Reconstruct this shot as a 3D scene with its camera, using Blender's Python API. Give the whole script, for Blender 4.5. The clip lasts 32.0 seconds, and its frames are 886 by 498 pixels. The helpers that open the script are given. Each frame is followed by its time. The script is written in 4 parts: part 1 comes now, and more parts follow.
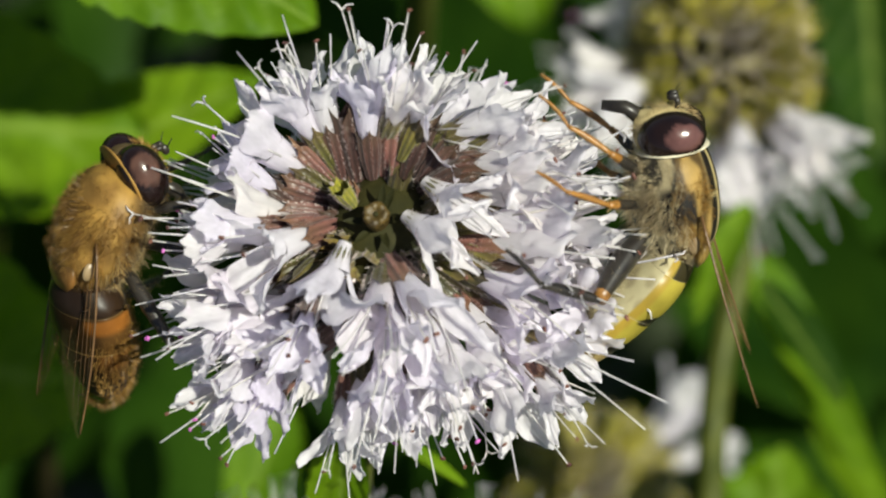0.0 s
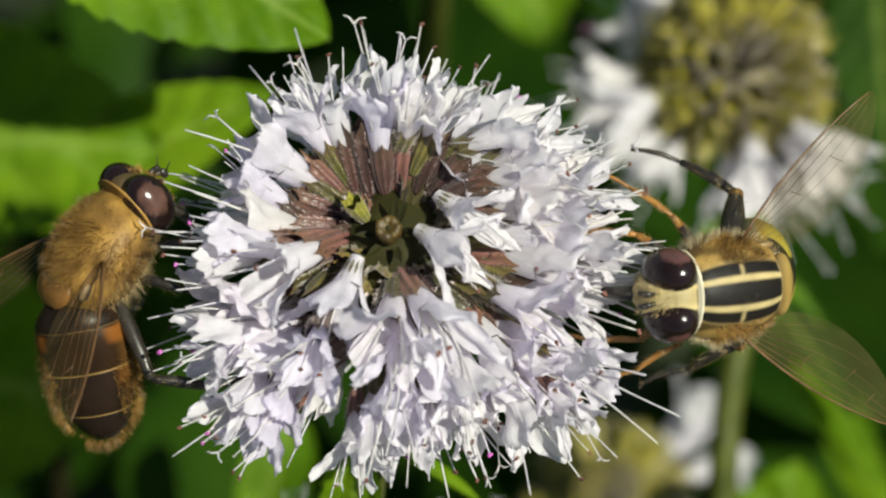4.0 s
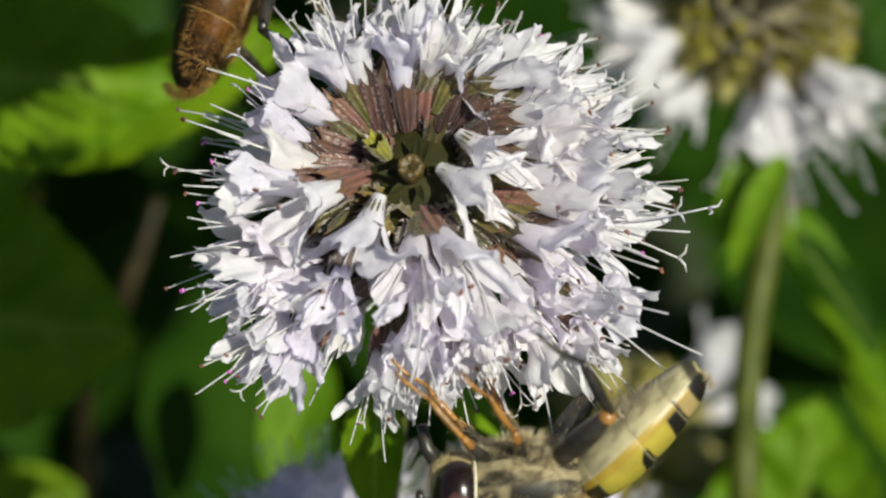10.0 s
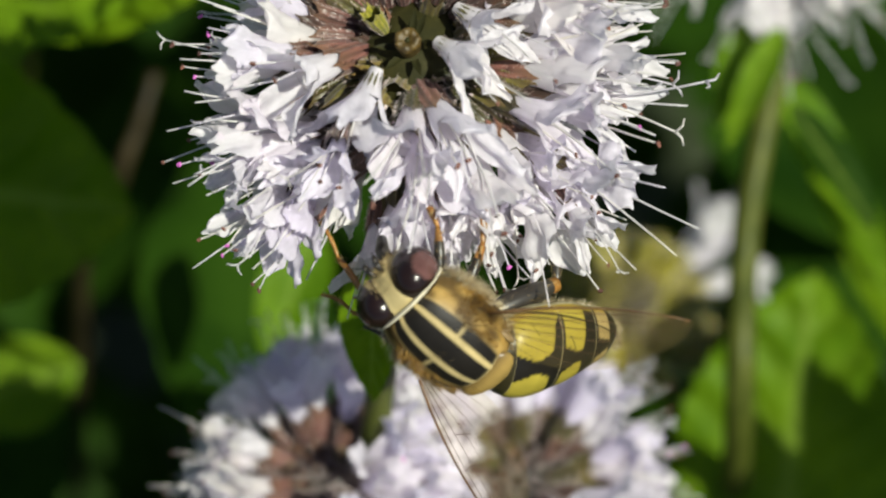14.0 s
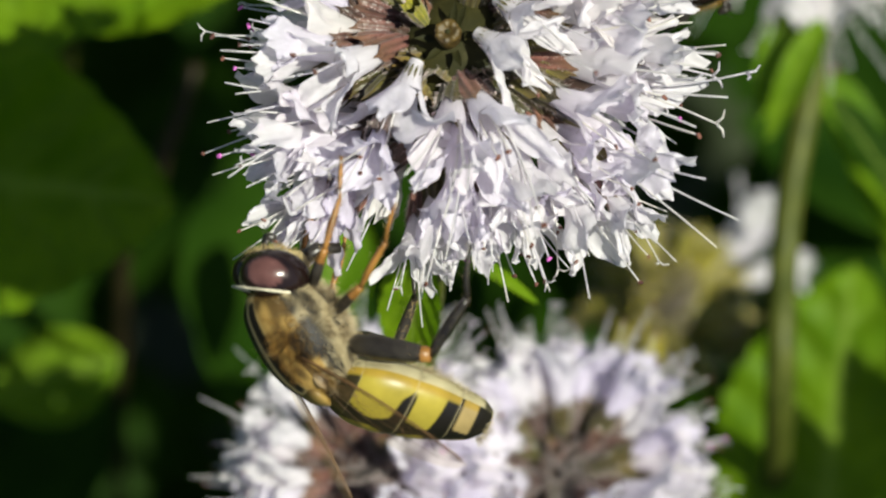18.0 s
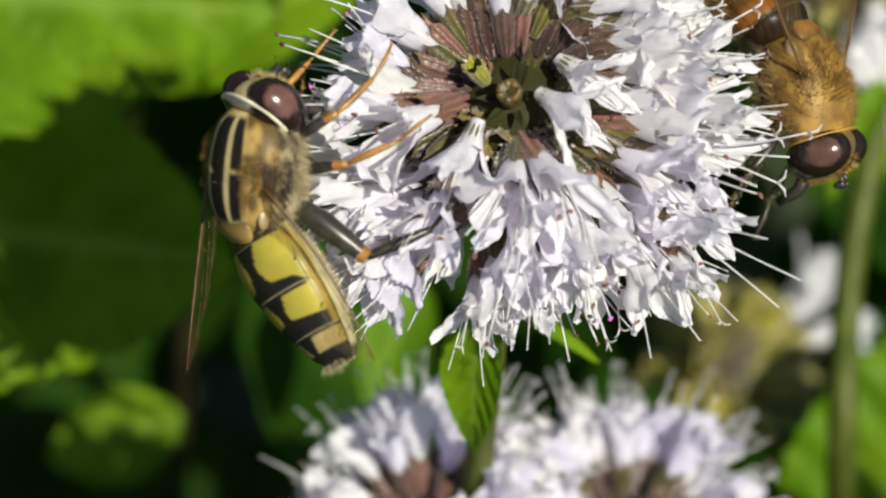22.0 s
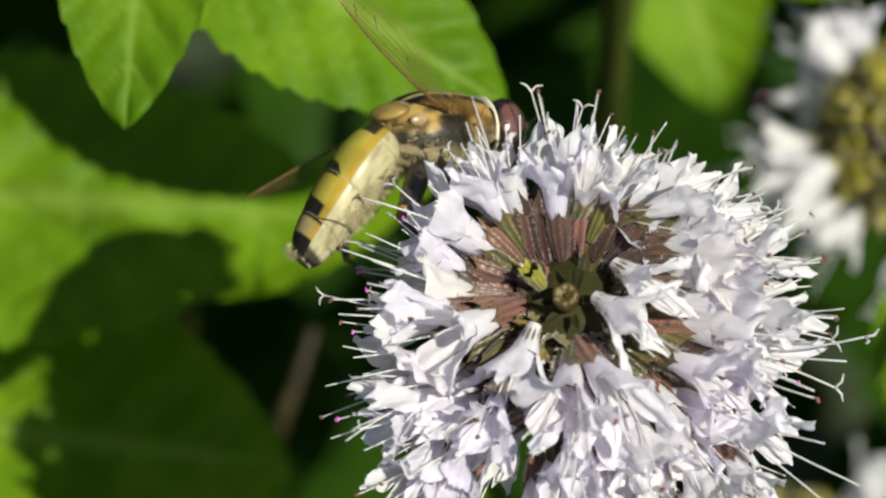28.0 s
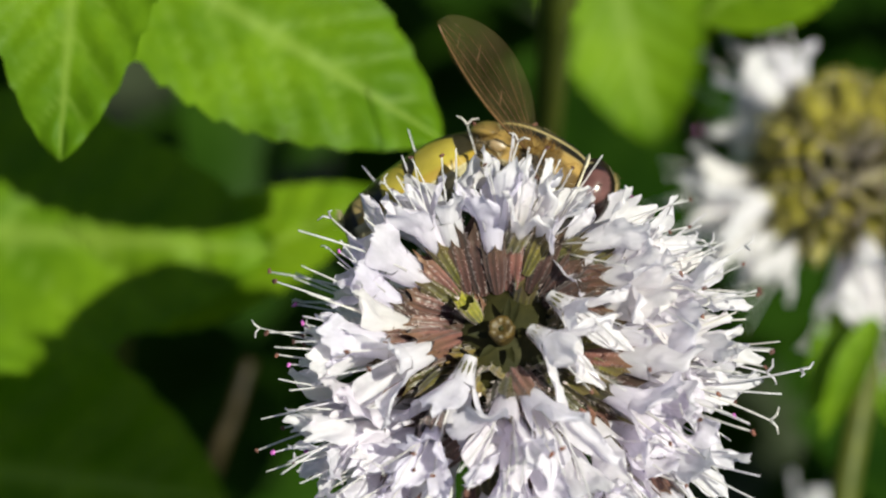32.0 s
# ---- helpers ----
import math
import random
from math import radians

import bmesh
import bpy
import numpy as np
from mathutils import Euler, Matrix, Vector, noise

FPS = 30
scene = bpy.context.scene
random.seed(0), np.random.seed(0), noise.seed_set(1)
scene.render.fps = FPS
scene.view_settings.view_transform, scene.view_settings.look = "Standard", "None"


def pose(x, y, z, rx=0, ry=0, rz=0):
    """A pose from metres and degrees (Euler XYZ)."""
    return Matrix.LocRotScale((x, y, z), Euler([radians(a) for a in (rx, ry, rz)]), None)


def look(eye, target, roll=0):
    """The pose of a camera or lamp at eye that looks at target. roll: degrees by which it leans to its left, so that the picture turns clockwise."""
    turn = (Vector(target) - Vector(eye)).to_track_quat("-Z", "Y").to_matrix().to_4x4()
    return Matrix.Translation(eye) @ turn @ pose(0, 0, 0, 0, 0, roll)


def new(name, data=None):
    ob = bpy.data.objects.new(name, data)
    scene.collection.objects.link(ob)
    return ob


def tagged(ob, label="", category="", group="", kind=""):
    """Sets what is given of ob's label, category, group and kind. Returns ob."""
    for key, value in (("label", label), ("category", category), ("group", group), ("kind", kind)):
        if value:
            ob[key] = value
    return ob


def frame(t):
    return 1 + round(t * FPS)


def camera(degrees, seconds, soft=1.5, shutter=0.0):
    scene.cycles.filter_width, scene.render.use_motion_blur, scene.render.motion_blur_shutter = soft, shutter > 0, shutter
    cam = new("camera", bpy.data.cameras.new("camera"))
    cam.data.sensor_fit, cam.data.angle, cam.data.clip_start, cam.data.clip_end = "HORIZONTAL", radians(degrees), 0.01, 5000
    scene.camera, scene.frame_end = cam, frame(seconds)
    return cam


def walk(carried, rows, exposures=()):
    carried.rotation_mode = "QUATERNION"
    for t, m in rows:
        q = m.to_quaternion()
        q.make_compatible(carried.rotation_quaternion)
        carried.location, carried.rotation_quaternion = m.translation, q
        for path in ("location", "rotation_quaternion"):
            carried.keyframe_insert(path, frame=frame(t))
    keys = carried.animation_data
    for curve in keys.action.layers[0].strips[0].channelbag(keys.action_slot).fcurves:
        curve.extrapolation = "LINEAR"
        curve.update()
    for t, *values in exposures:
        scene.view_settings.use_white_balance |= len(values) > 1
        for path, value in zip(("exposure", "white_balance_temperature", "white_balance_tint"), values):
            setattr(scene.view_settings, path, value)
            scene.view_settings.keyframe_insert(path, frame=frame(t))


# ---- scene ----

SOFTNESS, FSTOP = 2.2, 42.0
EXPOSURES = [(0, 0.31), (8, 0.29), (13, 0.31), (17, 0.36), (20, 0.41), (23, 0.44), (28, 0.41), (32, 0.44)]
MM = 0.001
PITCH = radians(70)
POLE = Vector((0, 0, 0.40))  # the crown of the flower that everything is placed from
ACROSS, RISE, AWAY = Vector((1, 0, 0)), Vector((0, math.sin(PITCH), math.cos(PITCH))), Vector((0, math.cos(PITCH), -math.sin(PITCH)))
REACH = 0.15269
EYE = POLE - REACH * AWAY
cam = camera(15, 32.0, SOFTNESS)
cam.data.dof.use_dof = True
cam.data.dof.focus_distance = REACH + 0.003
cam.data.dof.aperture_fstop = FSTOP
walk(cam, [
    (0, pose(*EYE, 19.400, -1.079, -0.393)),
    (0.5, pose(*EYE, 19.546, -0.983, -0.358)),
    (1, pose(*EYE, 19.562, -0.996, -0.363)),
    (1.5, pose(*EYE, 19.531, -0.927, -0.338)),
    (2, pose(*EYE, 19.576, -0.956, -0.348)),
    (2.5, pose(*EYE, 19.606, -0.969, -0.353)),
    (3, pose(*EYE, 19.650, -0.914, -0.333)),
    (3.5, pose(*EYE, 19.605, -0.872, -0.318)),
    (5.5, pose(*EYE, 19.781, -0.928, -0.338)),
    (6, pose(*EYE, 19.767, -0.872, -0.318)),
    (6.5, pose(*EYE, 19.737, -0.858, -0.312)),
    (7, pose(*EYE, 19.500, -0.678, -0.247)),
    (7.5, pose(*EYE, 19.413, -0.664, -0.242)),
    (8, pose(*EYE, 19.442, -0.748, -0.272)),
    (8.5, pose(*EYE, 19.265, -0.720, -0.262)),
    (9, pose(*EYE, 19.103, -0.720, -0.262)),
    (9.5, pose(*EYE, 18.837, -0.609, -0.222)),
    (10, pose(*EYE, 18.587, -0.526, -0.191)),
    (10.5, pose(*EYE, 18.337, -0.484, -0.176)),
    (11, pose(*EYE, 17.880, -0.456, -0.166)),
    (11.5, pose(*EYE, 17.586, -0.498, -0.181)),
    (12, pose(*EYE, 17.292, -0.512, -0.186)),
    (12.5, pose(*EYE, 16.925, -0.552, -0.201)),
    (13, pose(*EYE, 16.690, -0.622, -0.226)),
    (13.5, pose(*EYE, 16.499, -0.594, -0.216)),
    (15.5, pose(*EYE, 16.395, -0.442, -0.161)),
    (16, pose(*EYE, 16.455, -0.276, -0.101)),
    (16.5, pose(*EYE, 16.425, -0.125, -0.045)),
    (17, pose(*EYE, 16.336, 0.014, 0.005)),
    (17.5, pose(*EYE, 16.352, 0.042, 0.015)),
    (18, pose(*EYE, 16.292, 0.069, 0.025)),
    (18.5, pose(*EYE, 16.146, 0.124, 0.045)),
    (19, pose(*EYE, 16.264, 0.097, 0.035)),
    (19.5, pose(*EYE, 16.278, 0.208, 0.076)),
    (20, pose(*EYE, 16.411, 0.414, 0.151)),
    (20.5, pose(*EYE, 16.705, 0.691, 0.252)),
    (21, pose(*EYE, 17.000, 0.940, 0.342)),
    (21.5, pose(*EYE, 17.222, 1.106, 0.403)),
    (22, pose(*EYE, 17.310, 1.051, 0.383)),
    (22.5, pose(*EYE, 17.456, 1.023, 0.372)),
    (23, pose(*EYE, 17.501, 1.106, 0.403)),
    (23.5, pose(*EYE, 17.589, 1.093, 0.398)),
    (24, pose(*EYE, 17.751, 1.190, 0.433)),
    (24.5, pose(*EYE, 17.884, 1.231, 0.448)),
    (26.5, pose(*EYE, 19.378, 1.841, 0.670)),
    (27, pose(*EYE, 19.864, 1.896, 0.690)),
    (27.5, pose(*EYE, 20.337, 1.993, 0.726)),
    (28, pose(*EYE, 20.793, 1.951, 0.710)),
    (28.5, pose(*EYE, 21.058, 1.964, 0.715)),
    (29, pose(*EYE, 21.176, 1.923, 0.700)),
    (29.5, pose(*EYE, 21.233, 1.771, 0.645)),
    (30, pose(*EYE, 21.347, 1.495, 0.544)),
    (30.5, pose(*EYE, 21.463, 1.232, 0.448)),
    (31, pose(*EYE, 21.447, 1.037, 0.378)),
    (31.5, pose(*EYE, 21.329, 0.969, 0.353)),
    (32, pose(*EYE, 21.343, 0.927, 0.338)),
], EXPOSURES)


def plan(a, b, d):
    """A place d mm behind the crown's plane that stands a mm across and b mm up as seen over the crown."""
    k = 1 + d * MM / REACH
    return POLE + (ACROSS * (a * k) + RISE * (b * k) + AWAY * d) * MM


def perch(a, b, d, heading, lift, lean):
    """The pose of an insect: its heading in the crown's plane, the lift of its head, the lean of its back."""
    h, e, r = radians(heading), radians(lift), radians(lean)
    fore = (ACROSS * math.cos(h) + RISE * math.sin(h)) * math.cos(e) - AWAY * math.sin(e)
    back = (-AWAY - fore * fore.dot(-AWAY)).normalized()
    left = back.cross(fore)
    up = back * math.cos(r) + left * math.sin(r)
    m = Matrix((fore, up.cross(fore), up)).transposed().to_4x4()
    m.translation = plan(a, b, d)
    return m


# ---- light ----
world = bpy.data.worlds.new("summer_sky")
scene.world = world
world.use_nodes = True
SUN_WAY = (ACROSS * 0.42 + RISE * 0.13 - AWAY * 0.86).normalized()
sky = world.node_tree.nodes.new("ShaderNodeTexSky")
sky.sky_type, sky.sun_disc = "NISHITA", False
sky.sun_elevation = math.asin(SUN_WAY.z)
sky.sun_rotation = math.atan2(SUN_WAY.x, SUN_WAY.y)
world.node_tree.links.new(sky.outputs[0], world.node_tree.nodes["Background"].inputs[0])
world.node_tree.nodes["Background"].inputs[1].default_value = 0.052
sun = new("sun", bpy.data.lights.new("sun", "SUN"))
sun.data.energy, sun.data.angle, sun.data.color = 5.0, radians(0.53), (0.985, 0.985, 0.835)
sun.matrix_world = look(SUN_WAY * 3, (0, 0, 0))


# ---- materials ----
def material(name):
    m = bpy.data.materials.new(name)
    m.use_nodes = True
    return m, m.node_tree.nodes, m.node_tree.links, m.node_tree.nodes["Principled BSDF"]


def noise_node(nodes, links, scale, detail=4.0, stretch=None):
    tex = nodes.new("ShaderNodeTexNoise")
    tex.inputs["Scale"].default_value, tex.inputs["Detail"].default_value = scale, detail
    co = nodes.new("ShaderNodeTexCoord")
    if stretch:
        mp = nodes.new("ShaderNodeMapping")
        mp.inputs["Scale"].default_value = stretch
        links.new(co.outputs["Object"], mp.inputs[0])
        links.new(mp.outputs[0], tex.inputs["Vector"])
    else:
        links.new(co.outputs["Object"], tex.inputs["Vector"])
    return tex.outputs["Fac"]


def ramp(nodes, links, fac, stops):
    r = nodes.new("ShaderNodeValToRGB")
    els = r.color_ramp.elements
    while len(els) < len(stops):
        els.new(0.5)
    for el, (at, col) in zip(els, stops):
        el.position, el.color = at, (*col, 1)
    links.new(fac, r.inputs[0])
    return r.outputs[0]


def mix(nodes, links, kind, fac, a, b):
    n = nodes.new("ShaderNodeMix")
    n.data_type, n.blend_type = "RGBA", kind
    for socket, v in ((n.inputs[0], fac), (n.inputs[6], a), (n.inputs[7], b)):
        if isinstance(v, (int, float)):
            socket.default_value = v
        elif isinstance(v, tuple):
            socket.default_value = (*v, 1)
        else:
            links.new(v, socket)
    return n.outputs[2]


def relief(nodes, links, bsdf, fac, strength, distance):
    b = nodes.new("ShaderNodeBump")
    b.inputs["Strength"].default_value, b.inputs["Distance"].default_value = strength, distance
    links.new(fac, b.inputs["Height"])
    links.new(b.outputs[0], bsdf.inputs["Normal"])


def translucent(m, nodes, links, bsdf, col, share):
    """Light passes through thin leaves and petals."""
    t = nodes.new("ShaderNodeBsdfTranslucent")
    if isinstance(col, tuple):
        t.inputs[0].default_value = (*col, 1)
    else:
        links.new(col, t.inputs[0])
    s = nodes.new("ShaderNodeMixShader")
    s.inputs[0].default_value = share
    links.new(bsdf.outputs[0], s.inputs[1])
    links.new(t.outputs[0], s.inputs[2])
    links.new(s.outputs[0], nodes["Material Output"].inputs[0])


def petal_material(name, tint):
    m, n, l, b = material(name)
    info = n.new("ShaderNodeObjectInfo")
    grain = noise_node(n, l, 900, 5, (3, 3, 0.5))
    base = ramp(n, l, grain, [(0.32, tuple(c * 0.86 for c in tint)), (0.62, tint)])
    vary = ramp(n, l, info.outputs["Random"], [(0.0, (0.93, 0.90, 1.0)), (0.35, (0.98, 0.97, 1.0)), (0.86, (1.0, 0.985, 0.98)), (0.97, (1.0, 0.975, 0.93))])
    col = mix(n, l, "MULTIPLY", 0.8, base, vary)
    stain = ramp(n, l, noise_node(n, l, 420, 3), [(0.66, (1, 1, 1)), (0.74, (0.93, 0.87, 0.76))])
    col = mix(n, l, "MULTIPLY", 0.7, col, stain)
    l.new(col, b.inputs["Base Color"])
    b.inputs["Roughness"].default_value = 0.48
    b.inputs["Specular IOR Level"].default_value = 0.35
    relief(n, l, b, noise_node(n, l, 1100, 5, (4, 4, 0.7)), 0.4, 0.00015)
    translucent(m, n, l, b, col, 0.56)
    return m


PETAL = petal_material("petal", (0.955, 0.93, 0.96))
LILAC = petal_material("lilac_petal", (0.92, 0.88, 0.965))
FILAMENT = petal_material("filament", (0.89, 0.875, 0.86))


def plain_material(name, low, high, scale, rough, stretch=None, bump=0.0, sheen=0.0, spec=0.5, through_share=0.0, vary=0.0):
    m, n, l, b = material(name)
    f = noise_node(n, l, scale, 5, stretch)
    col = ramp(n, l, f, [(0.32, low), (0.68, high)])
    if vary:
        info = n.new("ShaderNodeObjectInfo")
        v = ramp(n, l, info.outputs["Random"], [(0, (1 - vary,) * 3), (1, (1 + vary * 0.3, 1 + vary * 0.2, 1))])
        col = mix(n, l, "MULTIPLY", 1.0, col, v)
    l.new(col, b.inputs["Base Color"])
    b.inputs["Roughness"].default_value = rough
    b.inputs["Specular IOR Level"].default_value = spec
    b.inputs["Sheen Weight"].default_value = sheen
    if bump:
        relief(n, l, b, f, bump, 0.0002)
    if through_share:
        translucent(m, n, l, b, col, through_share)
    return m


def calyx_material(name, groove, ridge, tip):
    m, n, l, b = material(name)
    rib, tooth = n.new("ShaderNodeAttribute"), n.new("ShaderNodeAttribute")
    rib.attribute_name, tooth.attribute_name = "rib", "tooth"
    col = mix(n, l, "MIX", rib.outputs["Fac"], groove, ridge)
    col = mix(n, l, "MIX", tooth.outputs["Fac"], col, tip)
    grain = ramp(n, l, noise_node(n, l, 1600, 4), [(0.3, (0.55, 0.5, 0.5)), (0.7, (1.2, 1.15, 1.1))])
    col = mix(n, l, "MULTIPLY", 0.9, col, grain)
    info = n.new("ShaderNodeObjectInfo")
    v = ramp(n, l, info.outputs["Random"], [(0, (0.35, 0.36, 0.34)), (0.5, (0.9, 0.9, 0.88)), (1, (1.35, 1.25, 1.2))])
    l.new(mix(n, l, "MULTIPLY", 1.0, col, v), b.inputs["Base Color"])
    b.inputs["Roughness"].default_value = 0.38
    b.inputs["Sheen Weight"].default_value = 0.25
    relief(n, l, b, noise_node(n, l, 2600, 3), 0.7, 0.00012)
    return m


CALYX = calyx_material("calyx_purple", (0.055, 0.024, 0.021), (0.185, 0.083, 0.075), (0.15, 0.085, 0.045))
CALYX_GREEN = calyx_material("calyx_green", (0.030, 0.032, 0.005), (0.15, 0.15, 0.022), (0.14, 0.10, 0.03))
OLIVE = plain_material("calyx_olive", (0.095, 0.088, 0.010), (0.38, 0.345, 0.04), 900, 0.5, (3, 3, 0.4), 0.5, 0.1, vary=0.45)
HAIR_PALE = plain_material("plant_hair", (0.50, 0.40, 0.38), (0.85, 0.76, 0.73), 500, 0.25)
ANTHER = plain_material("anther", (0.08, 0.032, 0.026), (0.24, 0.10, 0.07), 2500, 0.6, vary=0.5)
ANTHER_PINK = plain_material("fresh_anther", (0.50, 0.08, 0.40), (0.65, 0.20, 0.55), 2500, 0.5)
CROWN_TIP = plain_material("crown_tip", (0.030, 0.019, 0.004), (0.10, 0.062, 0.008), 2500, 0.5, None, 0.5)
BUD = calyx_material("bud_green", (0.10, 0.12, 0.01), (0.28, 0.28, 0.025), (0.26, 0.26, 0.03))
STEM = plain_material("stem", (0.034, 0.046, 0.005), (0.078, 0.090, 0.013), 300, 0.5, (2, 2, 0.3), 0.3, spec=0.2)
# green taken almost to black, so gaps between the calyces look shaded
HEART_SHADED = plain_material("shaded_heart", (0.010, 0.012, 0.003), (0.035, 0.032, 0.008), 700, 0.7, None, 0.6, spec=0.15)
STEM_BROWN = plain_material("brown_stem", (0.014, 0.011, 0.004), (0.034, 0.025, 0.010), 300, 0.5, (2, 2, 0.3), 0.3, spec=0.2)
SOIL = plain_material("soil", (0.008, 0.014, 0.003), (0.02, 0.03, 0.007), 60, 0.9, None, 0.8)


def leaf_material(name, low, high, shine=0.22):
    m, n, l, b = material(name)
    info = n.new("ShaderNodeObjectInfo")
    col = ramp(n, l, noise_node(n, l, 120, 4), [(0.3, low), (0.7, high)])
    fine = ramp(n, l, noise_node(n, l, 900, 3), [(0.35, (0.82, 0.86, 0.8)), (0.7, (1.1, 1.08, 1.0))])
    col = mix(n, l, "MULTIPLY", 0.8, col, fine)
    v = ramp(n, l, info.outputs["Random"], [(0, (0.78, 0.84, 0.8)), (1, (1.12, 1.06, 1.0))])
    col = mix(n, l, "MULTIPLY", 1.0, col, v)
    at = n.new("ShaderNodeAttribute")
    at.attribute_name = "vein"
    col = mix(n, l, "MIX", at.outputs["Fac"], col, (0.32, 0.44, 0.08))
    l.new(col, b.inputs["Base Color"])
    b.inputs["Roughness"].default_value = 0.5
    b.inputs["Specular IOR Level"].default_value = shine
    relief(n, l, b, noise_node(n, l, 700, 4), 0.5, 0.0003)
    translucent(m, n, l, b, mix(n, l, "MULTIPLY", 1.0, col, (1.3, 1.25, 0.3)), 0.4)
    return m


LEAF = leaf_material("mint_leaf", (0.085, 0.185, 0.004), (0.185, 0.315, 0.010), 0.12)
# the same mint leaf again, its colour darkened to stand for shade
LEAF_SHADED = leaf_material("shaded_leaf", (0.010, 0.034, 0.003), (0.028, 0.072, 0.006), 0.05)


def coat_material(name, rough, sheen, spec=0.5, scale=900):
    """The coat of an insect, with its marks in the colour layer."""
    m, n, l, b = material(name)
    at = n.new("ShaderNodeAttribute")
    at.attribute_name = "marks"
    f = noise_node(n, l, scale, 5)
    col = mix(n, l, "MULTIPLY", 0.8, at.outputs["Color"], ramp(n, l, f, [(0.3, (0.6, 0.6, 0.6)), (0.7, (1.15, 1.15, 1.15))]))
    l.new(col, b.inputs["Base Color"])
    b.inputs["Roughness"].default_value = rough
    b.inputs["Specular IOR Level"].default_value = spec
    b.inputs["Sheen Weight"].default_value = sheen
    relief(n, l, b, noise_node(n, l, scale * 2, 4), 0.35, 0.00006)
    return m


COAT = coat_material("insect_coat", 0.5, 0.0, 0.2)
SATIN = coat_material("dull_shell", 0.36, 0.0, 0.16)
SHELL = coat_material("insect_shell", 0.36, 0.0, 0.3, 600)
EYE_COAT = coat_material("compound_eye", 0.2, 0.0, 0.45, 1500)
def hair_material(name, dark, light):
    m, n, l, b = material(name)
    geo = n.new("ShaderNodeNewGeometry")
    col = ramp(n, l, geo.outputs["Random Per Island"], [(0.05, dark), (0.9, light)])
    patch = ramp(n, l, noise_node(n, l, 500, 3), [(0.38, (0.45, 0.4, 0.35)), (0.62, (1.1, 1.1, 1.05))])
    col = mix(n, l, "MULTIPLY", 0.85, col, patch)
    l.new(col, b.inputs["Base Color"])
    b.inputs["Roughness"].default_value = 0.4
    translucent(m, n, l, b, col, 0.35)
    return m


HAIR_GOLD = hair_material("golden_hair", (0.13, 0.055, 0.010), (0.56, 0.34, 0.09))
HAIR_CREAM = hair_material("cream_hair", (0.42, 0.33, 0.17), (0.85, 0.76, 0.54))
HAIR_PALE_FLY = hair_material("pale_hair", (0.32, 0.21, 0.075), (0.78, 0.63, 0.34))
CALYPTER = plain_material("calypter_scale", (0.14, 0.09, 0.04), (0.32, 0.23, 0.12), 900, 0.35, None, 0.3)
LEG_BLACK = plain_material("black_leg", (0.010, 0.008, 0.007), (0.038, 0.032, 0.024), 1600, 0.36)
LEG_ORANGE = plain_material("orange_leg", (0.17, 0.075, 0.014), (0.38, 0.18, 0.040), 1200, 0.38, None, 0.4)
VEIN = plain_material("wing_vein", (0.08, 0.04, 0.014), (0.17, 0.09, 0.035), 1200, 0.4)


def wing_material():
    m, n, l, b = material("wing_membrane")
    b.inputs["Base Color"].default_value = (0.27, 0.21, 0.09, 1)
    b.inputs["Roughness"].default_value = 0.16
    clear = n.new("ShaderNodeBsdfTransparent")
    clear.inputs[0].default_value = (0.95, 0.92, 0.84, 1)
    share = n.new("ShaderNodeMixShader")
    f = noise_node(n, l, 350, 3)
    v = ramp(n, l, f, [(0.3, (0.87, 0.87, 0.87)), (0.7, (0.95, 0.95, 0.95))])
    l.new(v, share.inputs[0])
    l.new(b.outputs[0], share.inputs[1])
    l.new(clear.outputs[0], share.inputs[2])
    l.new(share.outputs[0], n["Material Output"].inputs[0])
    relief(n, l, b, noise_node(n, l, 900, 3), 0.4, 0.0001)
    return m


WING = wing_material()


# ---- mesh tools ----
def mesh_of(bm, *mats, smooth=True):
    me = bpy.data.meshes.new("mesh")
    bm.normal_update()
    bm.to_mesh(me)
    bm.free()
    for m in mats:
        me.materials.append(m)
    if smooth:
        me.polygons.foreach_set("use_smooth", [True] * len(me.polygons))
    return me


def part(name, mesh, parent, label="", m=None):
    ob = new(name, mesh)
    ob.parent = parent
    if m is not None:
        ob.matrix_basis = m
    if label:
        tagged(ob, label)
    return ob


def thing(name, label, category, group="", m=None):
    ob = new(name)
    ob.empty_display_size = 0.002
    if m is not None:
        ob.matrix_basis = m
    return tagged(ob, label, category, group)


def grid(bm, rows, closed=False, mat=0):
    """Quads between rows of points, in mm."""
    vs = [[bm.verts.new(Vector(p) * MM) for p in row] for row in rows]
    n = len(vs[0])
    for a, b in zip(vs, vs[1:]):
        for i in range(n if closed else n - 1):
            j = (i + 1) % n
            f = bm.faces.new((a[i], a[j], b[j], b[i]))
            f.material_index = mat
    return vs


def tube(bm, path, radii, sides=6, mat=0):
    """A round tube along points, in mm, closed at its ends."""
    rows, side = [], None
    for i, p in enumerate(path):
        p = Vector(p)
        way = (Vector(path[min(i + 1, len(path) - 1)]) - Vector(path[max(i - 1, 0)])).normalized()
        if side is None:
            side = way.orthogonal().normalized()
        side = (side - way * side.dot(way)).normalized()
        other = way.cross(side)
        rows.append([p + (side * math.cos(2 * math.pi * k / sides) + other * math.sin(2 * math.pi * k / sides)) * radii[i] for k in range(sides)])
    vs = grid(bm, rows, True, mat)
    for ring in (list(reversed(vs[0])), vs[-1]):
        f = bm.faces.new(ring)
        f.material_index = mat
    return vs


